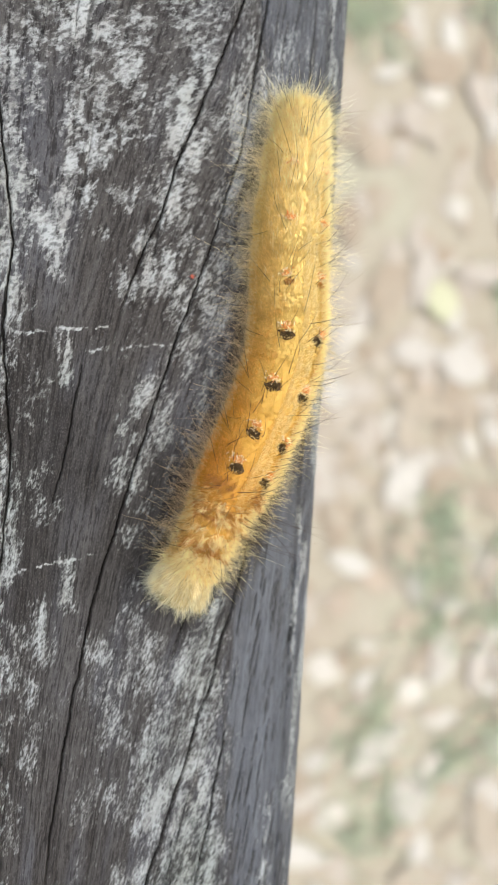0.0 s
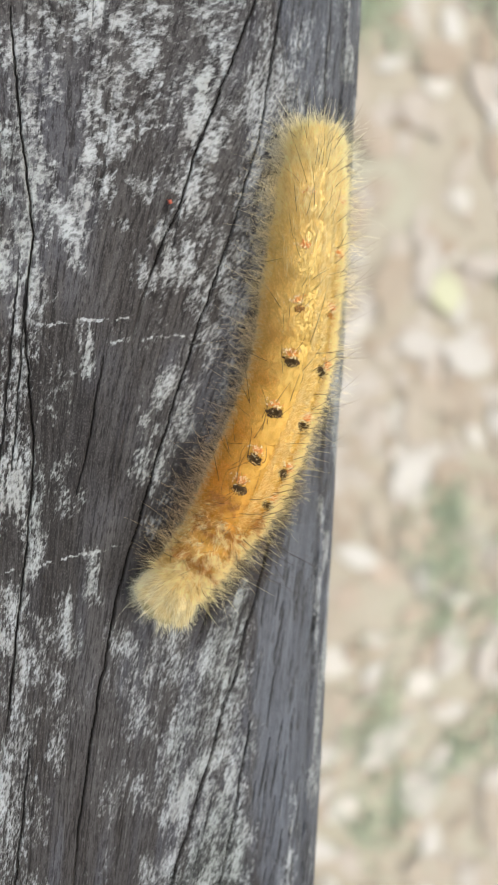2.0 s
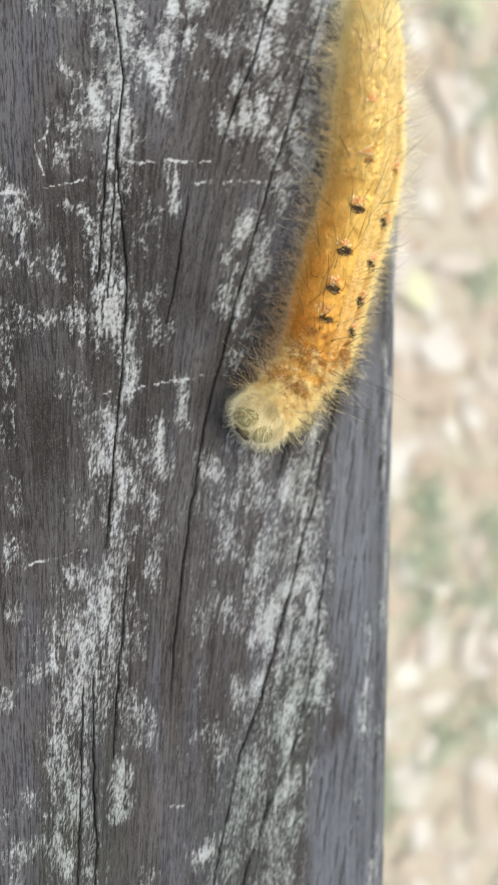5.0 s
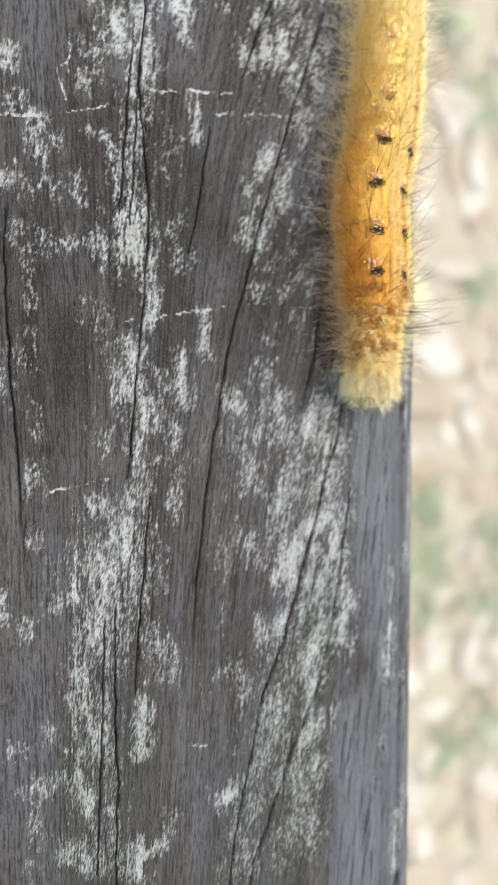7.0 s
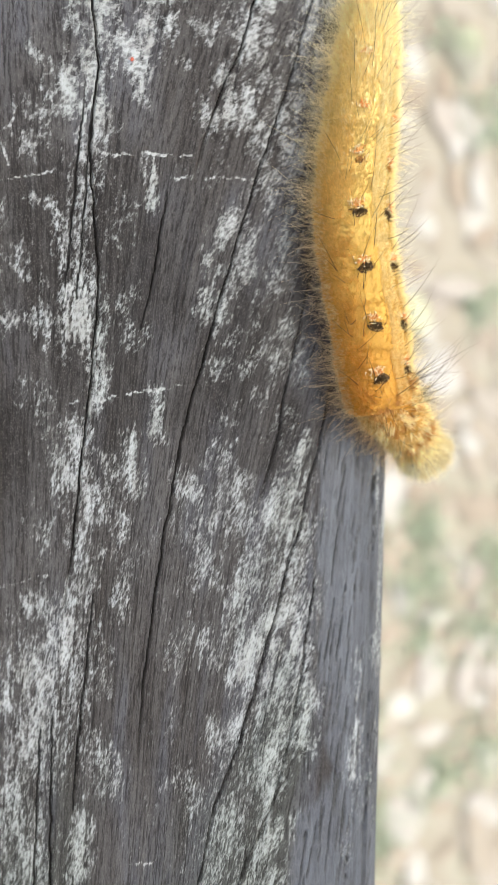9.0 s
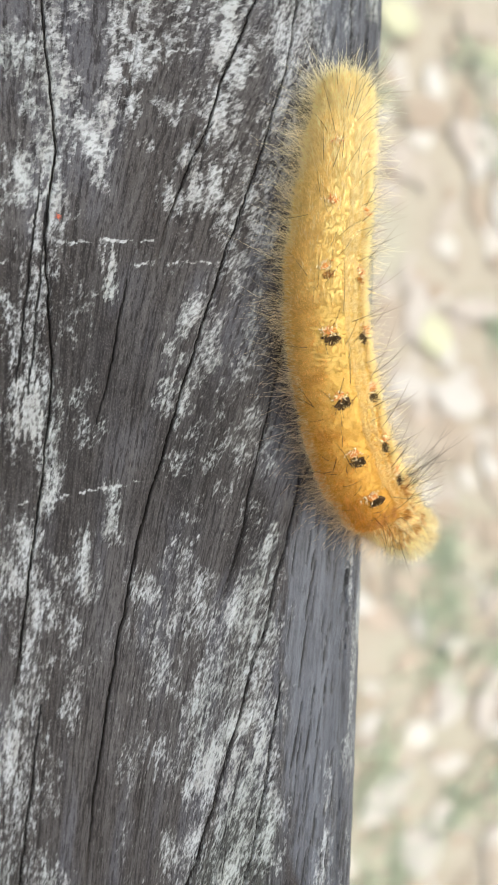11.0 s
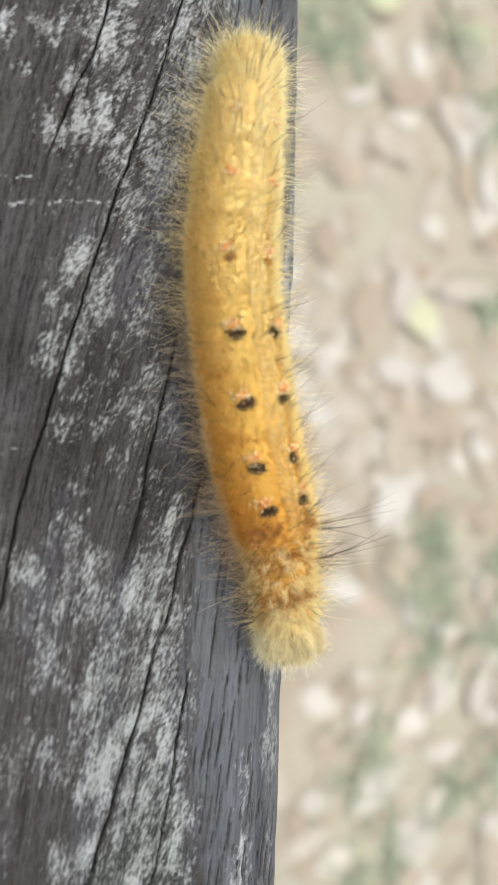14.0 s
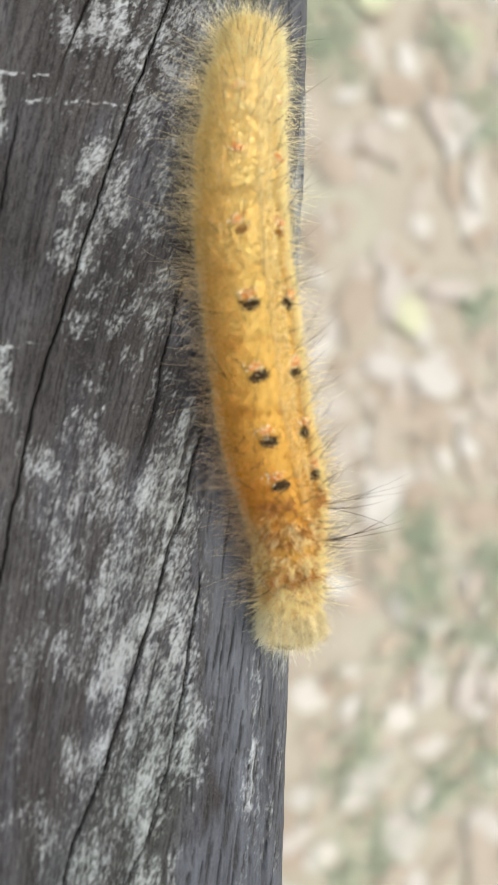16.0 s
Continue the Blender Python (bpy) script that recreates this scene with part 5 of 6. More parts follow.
    walk(SEGMENTS["T2"], [
        (0, pose(0.01504, -0.01836, 0.00389, -2.3, -8, 156.6)),
        (0.5, pose(0.01475, -0.01941, 0.00382, -3.3, -8, 162.4)),
        (1, pose(0.01405, -0.02092, 0.00375, -4.1, -8, 160.7)),
        (1.5, pose(0.01327, -0.02077, 0.00375, -4.4, -8, 151.2)),
        (2, pose(0.01231, -0.02119, 0.00396, -1.3, -8, 145.3)),
        (2.5, pose(0.01136, -0.01921, 0.00492, 14.6, -8, 117.8)),
        (3, pose(0.01122, -0.01970, 0.00492, 13.7, -8, 122.1)),
        (3.5, pose(0.01302, -0.01955, 0.00581, 33.0, -8, 131.0)),
        (4, pose(0.01320, -0.01864, 0.00631, 42.6, -8, 122.7)),
        (4.2, pose(0.01234, -0.01961, 0.00561, 25.7, -8, 128.5)),
        (6.3, pose(0.01719, -0.02340, 0.00378, -4.2, -8, 160.7)),
        (6.5, pose(0.01819, -0.02356, 0.00378, -4.0, -8, 167.5)),
        (7, pose(0.01931, -0.02400, 0.00378, -4.3, -8, 182.4)),
        (7.5, pose(0.02166, -0.02434, 0.00367, -5.9, -8, 198.6)),
        (8, pose(0.02336, -0.02448, 0.00349, -8.5, -8, 214.2)),
        (8.5, pose(0.02479, -0.02449, 0.00292, -16.4, -8, 225.4)),
        (8.7, pose(0.02581, -0.02414, 0.00252, -20.6, -8, 234.4)),
        (10.8, pose(0.02983, -0.02480, 0.00094, -27.2, -8, 240.7)),
        (11, pose(0.02982, -0.02429, 0.00073, -31.2, -8, 245.5)),
        (11.5, pose(0.03019, -0.02476, 0.00030, -32.1, -8, 230.4)),
        (12, pose(0.02977, -0.02696, 0.00080, -18.2, -8, 206.4)),
        (12.5, pose(0.02876, -0.02837, 0.00136, -12.0, -8, 196.2)),
        (13, pose(0.02726, -0.02931, 0.00224, -6.4, -8, 188.7)),
        (13.5, pose(0.02598, -0.03032, 0.00284, -7.0, -8, 191.8)),
        (14, pose(0.02647, -0.03196, 0.00272, -6.1, -8, 192.2)),
        (14.5, pose(0.02722, -0.03390, 0.00241, -11.0, -8, 204.8)),
        (15, pose(0.02659, -0.03505, 0.00289, -5.5, -8, 198.5)),
        (15.5, pose(0.02599, -0.03690, 0.00282, -5.3, -8, 186.5)),
        (16, pose(0.02618, -0.03891, 0.00275, -6.0, -8, 188.4)),
    ])
    walk(SEGMENTS["T3"], [
        (0, pose(0.01626, -0.01552, 0.00400, -1.6, -8, 156.8)),
        (0.5, pose(0.01572, -0.01645, 0.00397, -2.3, -8, 161.3)),
        (1, pose(0.01514, -0.01784, 0.00395, -2.8, -8, 160.2)),
        (1.5, pose(0.01472, -0.01805, 0.00395, -3.0, -8, 153.3)),
        (2, pose(0.01399, -0.01862, 0.00402, -0.9, -8, 148.7)),
        (2.5, pose(0.01349, -0.01785, 0.00433, 10.5, -8, 129.4)),
        (3, pose(0.01342, -0.01807, 0.00433, 9.7, -8, 132.7)),
        (3.5, pose(0.01449, -0.01805, 0.00462, 23.6, -8, 141.7)),
        (4, pose(0.01473, -0.01741, 0.00476, 30.6, -8, 137.6)),
        (4.2, pose(0.01419, -0.01788, 0.00454, 18.0, -8, 139.6)),
        (6.3, pose(0.01798, -0.02076, 0.00396, -3.0, -8, 167.3)),
        (6.5, pose(0.01872, -0.02069, 0.00396, -2.8, -8, 172.1)),
        (7, pose(0.01920, -0.02124, 0.00396, -3.0, -8, 182.3)),
        (7.5, pose(0.02084, -0.02170, 0.00392, -4.2, -8, 195.3)),
        (8, pose(0.02189, -0.02208, 0.00386, -6.1, -8, 207.7)),
        (8.5, pose(0.02300, -0.02241, 0.00365, -12.3, -8, 214.4)),
        (8.7, pose(0.02371, -0.02231, 0.00347, -16.0, -8, 220.8)),
        (10.8, pose(0.02761, -0.02335, 0.00219, -22.5, -8, 231.8)),
        (11, pose(0.02779, -0.02318, 0.00202, -26.0, -8, 235.7)),
        (11.5, pose(0.02871, -0.02346, 0.00145, -27.3, -8, 226.5)),
        (12, pose(0.02865, -0.02482, 0.00158, -17.2, -8, 209.5)),
        (12.5, pose(0.02787, -0.02569, 0.00196, -12.3, -8, 201.0)),
        (13, pose(0.02670, -0.02641, 0.00259, -7.4, -8, 194.1)),
        (13.5, pose(0.02532, -0.02738, 0.00319, -6.4, -8, 194.1)),
        (14, pose(0.02578, -0.02902, 0.00304, -6.1, -8, 194.8)),
        (14.5, pose(0.02591, -0.03101, 0.00299, -9.4, -8, 203.7)),
        (15, pose(0.02558, -0.03206, 0.00319, -5.5, -8, 198.9)),
        (15.5, pose(0.02557, -0.03393, 0.00310, -5.4, -8, 190.5)),
        (16, pose(0.02563, -0.03581, 0.00308, -6.0, -8, 192.3)),
    ])
    walk(SEGMENTS["A1"], [
        (0, pose(0.01737, -0.01292, 0.00405, -0.5, -8, 156.9)),
        (0.5, pose(0.01667, -0.01377, 0.00405, -0.7, -8, 159.4)),
        (1, pose(0.01617, -0.01504, 0.00405, -0.8, -8, 159.4)),
        (1.5, pose(0.01593, -0.01549, 0.00405, -0.9, -8, 156.2)),
        (2, pose(0.01535, -0.01616, 0.00405, -0.2, -8, 153.7)),
        (2.5, pose(0.01500, -0.01618, 0.00405, 3.1, -8, 147.2)),
        (3, pose(0.01499, -0.01617, 0.00405, 2.7, -8, 148.9)),
        (3.5, pose(0.01553, -0.01633, 0.00405, 6.8, -8, 156.2)),
        (4, pose(0.01579, -0.01576, 0.00405, 7.6, -8, 155.9)),
        (4.2, pose(0.01547, -0.01589, 0.00405, 4.5, -8, 155.4)),
        (6.3, pose(0.01832, -0.01829, 0.00405, -1.0, -8, 177.8)),
        (6.5, pose(0.01893, -0.01804, 0.00405, -0.9, -8, 179.2)),
        (7, pose(0.01910, -0.01872, 0.00405, -1.0, -8, 182.2)),
        (7.5, pose(0.02027, -0.01924, 0.00405, -1.5, -8, 190.4)),
        (8, pose(0.02089, -0.01973, 0.00405, -2.2, -8, 197.7)),
        (8.5, pose(0.02191, -0.02022, 0.00403, -4.7, -8, 196.8)),
        (8.7, pose(0.02246, -0.02019, 0.00398, -6.2, -8, 198.7)),
        (10.8, pose(0.02583, -0.02162, 0.00304, -14.5, -8, 219.6)),
        (11, pose(0.02615, -0.02175, 0.00289, -16.8, -8, 222.4)),
        (11.5, pose(0.02740, -0.02210, 0.00228, -20.0, -8, 221.7)),
        (12, pose(0.02748, -0.02292, 0.00224, -15.8, -8, 214.5)),
        (12.5, pose(0.02681, -0.02335, 0.00253, -12.9, -8, 208.7)),
        (13, pose(0.02587, -0.02387, 0.00297, -9.0, -8, 203.0)),
        (13.5, pose(0.02457, -0.02473, 0.00348, -5.7, -8, 198.0)),
        (14, pose(0.02498, -0.02637, 0.00334, -6.3, -8, 199.1)),
        (14.5, pose(0.02477, -0.02832, 0.00341, -7.2, -8, 202.5)),
        (15, pose(0.02463, -0.02933, 0.00347, -5.6, -8, 200.0)),
        (15.5, pose(0.02494, -0.03127, 0.00337, -5.8, -8, 196.8)),
        (16, pose(0.02488, -0.03304, 0.00338, -6.2, -8, 198.6)),
    ])
    walk(SEGMENTS["A2"], [
        (0, pose(0.01885, -0.00939, 0.00405, 0.0, -8, 158.6)),
        (0.5, pose(0.01811, -0.01005, 0.00405, 0.1, -8, 160.2)),
        (1, pose(0.01760, -0.01125, 0.00405, 0.1, -8, 160.6)),
        (1.5, pose(0.01736, -0.01198, 0.00405, 0.1, -8, 159.8)),
        (2, pose(0.01671, -0.01313, 0.00405, 0.0, -8, 157.5)),
        (2.5, pose(0.01631, -0.01341, 0.00405, -0.3, -8, 157.9)),
        (3, pose(0.01626, -0.01342, 0.00405, -0.3, -8, 157.9)),
        (3.5, pose(0.01641, -0.01368, 0.00405, -0.7, -8, 163.3)),
        (4, pose(0.01654, -0.01358, 0.00405, -0.8, -8, 163.5)),
        (4.2, pose(0.01631, -0.01351, 0.00405, -0.5, -8, 163.1)),
        (6.3, pose(0.01815, -0.01432, 0.00405, 0.1, -8, 180.5)),
        (6.5, pose(0.01876, -0.01405, 0.00405, 0.1, -8, 183.4)),
        (7, pose(0.01893, -0.01441, 0.00405, 0.1, -8, 183.5)),
        (7.5, pose(0.01965, -0.01455, 0.00405, 0.1, -8, 187.6)),
        (8, pose(0.01991, -0.01505, 0.00405, 0.2, -8, 190.3)),
        (8.5, pose(0.02129, -0.01537, 0.00405, 0.3, -8, 187.3)),
        (8.7, pose(0.02181, -0.01548, 0.00404, 0.0, -8, 188.4)),
        (10.8, pose(0.02372, -0.01843, 0.00373, -6.9, -8, 206.3)),
        (11, pose(0.02395, -0.01865, 0.00366, -7.8, -8, 208.2)),
        (11.5, pose(0.02499, -0.01901, 0.00333, -11.0, -8, 212.3)),
        (12, pose(0.02509, -0.01970, 0.00327, -11.3, -8, 212.1)),
        (12.5, pose(0.02482, -0.02013, 0.00338, -10.0, -8, 208.5)),
        (13, pose(0.02418, -0.02046, 0.00359, -7.2, -8, 203.3)),
        (13.5, pose(0.02337, -0.02127, 0.00381, -3.9, -8, 196.5)),
        (14, pose(0.02368, -0.02289, 0.00374, -4.7, -8, 197.8)),
        (14.5, pose(0.02334, -0.02469, 0.00382, -4.2, -8, 198.0)),
        (15, pose(0.02334, -0.02577, 0.00382, -4.0, -8, 196.6)),
        (15.5, pose(0.02374, -0.02780, 0.00373, -4.4, -8, 196.6)),
        (16, pose(0.02355, -0.02954, 0.00377, -4.5, -8, 197.7)),
    ])
    walk(SEGMENTS["A3"], [
        (0, pose(0.02055, -0.00446, 0.00405, 0.0, -8, 164.1)),
        (0.5, pose(0.01967, -0.00507, 0.00405, 0.0, -8, 164.4)),
        (1, pose(0.01915, -0.00631, 0.00405, 0.0, -8, 163.5)),
        (1.5, pose(0.01890, -0.00719, 0.00405, 0.0, -8, 162.4)),
        (2, pose(0.01846, -0.00841, 0.00405, 0.0, -8, 161.2)),
        (2.5, pose(0.01784, -0.00899, 0.00405, -0.0, -8, 161.6)),
        (3, pose(0.01777, -0.00922, 0.00405, 0.0, -8, 160.7)),
        (3.5, pose(0.01754, -0.00975, 0.00405, 0.0, -8, 163.1)),
        (4, pose(0.01752, -0.00988, 0.00405, 0.0, -8, 163.5)),
        (4.2, pose(0.01730, -0.00979, 0.00405, 0.0, -8, 163.8)),
        (6.3, pose(0.01847, -0.00958, 0.00405, 0.0, -8, 171.8)),
        (6.5, pose(0.01858, -0.00956, 0.00405, 0.0, -8, 175.6)),
        (7, pose(0.01864, -0.00962, 0.00405, 0.0, -8, 176.4)),
        (7.5, pose(0.01904, -0.00949, 0.00405, 0.0, -8, 178.7)),
        (8, pose(0.01912, -0.00954, 0.00405, 0.0, -8, 179.9)),
        (8.5, pose(0.02036, -0.00924, 0.00405, 0.0, -8, 185.5)),
        (8.7, pose(0.02067, -0.00949, 0.00405, -0.0, -8, 189.2)),
        (10.8, pose(0.02215, -0.01352, 0.00401, -1.5, -8, 195.0)),
        (11, pose(0.02221, -0.01386, 0.00400, -1.9, -8, 196.6)),
        (11.5, pose(0.02280, -0.01429, 0.00392, -3.7, -8, 199.5)),
        (12, pose(0.02283, -0.01483, 0.00392, -3.9, -8, 198.8)),
        (12.5, pose(0.02281, -0.01528, 0.00392, -3.4, -8, 197.6)),
        (13, pose(0.02267, -0.01582, 0.00395, -2.4, -8, 194.2)),
        (13.5, pose(0.02234, -0.01666, 0.00399, -1.3, -8, 190.9)),
        (14, pose(0.02249, -0.01791, 0.00397, -1.6, -8, 191.7)),
        (14.5, pose(0.02216, -0.01967, 0.00401, -1.1, -8, 191.1)),
        (15, pose(0.02230, -0.02092, 0.00400, -1.2, -8, 189.7)),
        (15.5, pose(0.02261, -0.02270, 0.00396, -1.6, -8, 191.3)),
        (16, pose(0.02241, -0.02451, 0.00398, -1.4, -8, 190.9)),
    ])
    walk(SEGMENTS["A4"], [
        (0, pose(0.02169, 0.00100, 0.00404, 0.0, -8, 174.9)),
        (0.5, pose(0.02089, 0.00010, 0.00405, 0.0, -8, 171.5)),
        (1, pose(0.02062, -0.00084, 0.00405, 0.0, -8, 169.8)),
        (1.5, pose(0.02053, -0.00185, 0.00405, 0.0, -8, 168.1)),
        (2, pose(0.02003, -0.00316, 0.00405, 0.0, -8, 168.4)),
        (2.5, pose(0.01947, -0.00387, 0.00405, 0.0, -8, 166.6)),
        (3, pose(0.01949, -0.00408, 0.00405, 0.0, -8, 165.9)),
        (3.5, pose(0.01915, -0.00470, 0.00405, 0.0, -8, 165.2)),
        (4, pose(0.01920, -0.00487, 0.00405, 0.0, -8, 164.8)),
        (4.2, pose(0.01887, -0.00498, 0.00405, 0.0, -8, 163.5)),
        (6.3, pose(0.01947, -0.00484, 0.00405, 0.0, -8, 168.7)),
        (6.5, pose(0.01952, -0.00482, 0.00405, 0.0, -8, 169.0)),
        (7, pose(0.01950, -0.00496, 0.00405, 0.0, -8, 170.0)),
        (7.5, pose(0.01974, -0.00487, 0.00405, 0.0, -8, 171.1)),
        (8, pose(0.01969, -0.00477, 0.00405, 0.0, -8, 172.7)),
        (8.5, pose(0.02015, -0.00426, 0.00405, 0.0, -8, 180.5)),
        (8.7, pose(0.02005, -0.00442, 0.00405, 0.0, -8, 183.0)),
        (10.8, pose(0.02082, -0.00770, 0.00405, -0.1, -8, 190.5)),
        (11, pose(0.02082, -0.00820, 0.00405, -0.1, -8, 189.9)),
        (11.5, pose(0.02137, -0.00866, 0.00405, -0.4, -8, 189.8)),
        (12, pose(0.02151, -0.00895, 0.00405, -0.4, -8, 189.0)),
        (12.5, pose(0.02152, -0.00947, 0.00405, -0.4, -8, 188.9)),
        (13, pose(0.02166, -0.01039, 0.00404, -0.4, -8, 189.0)),
        (13.5, pose(0.02140, -0.01121, 0.00405, -0.3, -8, 189.7)),
        (14, pose(0.02147, -0.01234, 0.00405, -0.3, -8, 189.0)),
        (14.5, pose(0.02120, -0.01374, 0.00405, -0.1, -8, 188.2)),
        (15, pose(0.02148, -0.01512, 0.00405, -0.2, -8, 189.4)),
        (15.5, pose(0.02150, -0.01689, 0.00405, -0.4, -8, 191.5)),
        (16, pose(0.02144, -0.01874, 0.00405, -0.3, -8, 189.3)),
    ])
    walk(SEGMENTS["A5"], [
        (0, pose(0.02160, 0.00646, 0.00405, -0.1, -8, 181.7)),
        (0.5, pose(0.02124, 0.00594, 0.00405, -0.1, -8, 178.6)),
        (1, pose(0.02115, 0.00501, 0.00405, -0.1, -8, 176.9)),
        (1.5, pose(0.02116, 0.00381, 0.00405, -0.1, -8, 176.9)),
        (2, pose(0.02067, 0.00230, 0.00405, -0.1, -8, 174.8)),
        (2.5, pose(0.02034, 0.00177, 0.00405, -0.1, -8, 173.2)),
        (3, pose(0.02041, 0.00170, 0.00405, -0.1, -8, 173.3)),
        (3.5, pose(0.02027, 0.00117, 0.00405, -0.1, -8, 173.0)),
        (4, pose(0.02029, 0.00103, 0.00405, -0.1, -8, 173.0)),
        (4.2, pose(0.02029, 0.00096, 0.00405, -0.1, -8, 171.4)),
        (6.3, pose(0.02030, 0.00022, 0.00405, -0.1, -8, 173.6)),
        (6.5, pose(0.02030, 0.00015, 0.00405, -0.1, -8, 173.9)),
        (7, pose(0.02017, -0.00008, 0.00405, -0.1, -8, 173.9)),
        (7.5, pose(0.02038, -0.00009, 0.00405, -0.1, -8, 173.8)),
        (8, pose(0.02019, -0.00012, 0.00405, -0.1, -8, 174.9)),
        (8.5, pose(0.02023, 0.00026, 0.00405, -0.1, -8, 177.6)),
        (8.7, pose(0.02012, 0.00041, 0.00405, -0.1, -8, 176.8)),
        (10.8, pose(0.02004, -0.00198, 0.00405, -0.1, -8, 182.2)),
        (11, pose(0.02023, -0.00229, 0.00405, -0.1, -8, 181.1)),
        (11.5, pose(0.02080, -0.00240, 0.00405, -0.0, -8, 181.1)),
        (12, pose(0.02090, -0.00255, 0.00405, -0.1, -8, 181.1)),
        (12.5, pose(0.02094, -0.00332, 0.00405, -0.1, -8, 181.5)),
        (13, pose(0.02087, -0.00435, 0.00405, -0.1, -8, 183.7)),
        (13.5, pose(0.02047, -0.00534, 0.00405, -0.1, -8, 183.7)),
        (14, pose(0.02069, -0.00614, 0.00405, -0.1, -8, 183.2)),
        (14.5, pose(0.02045, -0.00759, 0.00405, -0.1, -8, 183.7)),
        (15, pose(0.02036, -0.00920, 0.00405, -0.1, -8, 188.5)),
        (15.5, pose(0.02027, -0.01095, 0.00405, -0.1, -8, 187.2)),
        (16, pose(0.02048, -0.01263, 0.00405, -0.1, -8, 186.2)),
    ])
    walk(SEGMENTS["A6"], [
        (0, pose(0.02149, 0.01193, 0.00405, 1.2, -8, 180.0)),
        (0.5, pose(0.02128, 0.01181, 0.00405, 1.4, -8, 178.7)),
        (1, pose(0.02133, 0.01038, 0.00405, 1.4, -8, 177.7)),
        (1.5, pose(0.02127, 0.00882, 0.00405, 1.3, -8, 178.2)),
        (2, pose(0.02111, 0.00774, 0.00405, 1.2, -8, 175.6)),
        (2.5, pose(0.02089, 0.00756, 0.00405, 1.2, -8, 174.9)),
        (3, pose(0.02093, 0.00755, 0.00405, 1.2, -8, 175.4)),
        (3.5, pose(0.02067, 0.00700, 0.00405, 1.1, -8, 176.3)),
        (4, pose(0.02073, 0.00680, 0.00405, 1.1, -8, 175.9)),
        (4.2, pose(0.02073, 0.00675, 0.00405, 1.1, -8, 176.4)),
        (6.3, pose(0.02064, 0.00622, 0.00405, 1.2, -8, 176.7)),
        (6.5, pose(0.02063, 0.00616, 0.00405, 1.2, -8, 176.7)),
        (7, pose(0.02062, 0.00609, 0.00405, 1.2, -8, 175.8)),
        (7.5, pose(0.02087, 0.00608, 0.00405, 1.2, -8, 175.7)),
        (8, pose(0.02058, 0.00561, 0.00405, 1.1, -8, 175.8)),
        (8.5, pose(0.02055, 0.00534, 0.00405, 1.0, -8, 175.8)),
        (8.7, pose(0.02053, 0.00524, 0.00405, 1.0, -8, 174.6)),
        (10.8, pose(0.02040, 0.00411, 0.00405, 1.1, -8, 175.1)),
        (11, pose(0.02058, 0.00397, 0.00405, 1.1, -8, 175.6)),
        (11.5, pose(0.02107, 0.00382, 0.00405, 1.2, -8, 176.4)),
        (12, pose(0.02117, 0.00349, 0.00405, 1.3, -8, 176.4)),
        (12.5, pose(0.02112, 0.00246, 0.00405, 1.3, -8, 177.0)),
        (13, pose(0.02084, 0.00122, 0.00405, 1.1, -8, 178.2)),
        (13.5, pose(0.02064, 0.00051, 0.00405, 1.1, -8, 176.7)),
        (14, pose(0.02079, 0.00011, 0.00405, 1.3, -8, 177.2)),
        (14.5, pose(0.02038, -0.00183, 0.00405, 1.3, -8, 178.7)),
        (15, pose(0.01981, -0.00380, 0.00405, 1.1, -8, 182.6)),
        (15.5, pose(0.02003, -0.00504, 0.00405, 1.1, -8, 179.7)),
        (16, pose(0.02013, -0.00674, 0.00405, 1.2, -8, 181.1)),
    ])
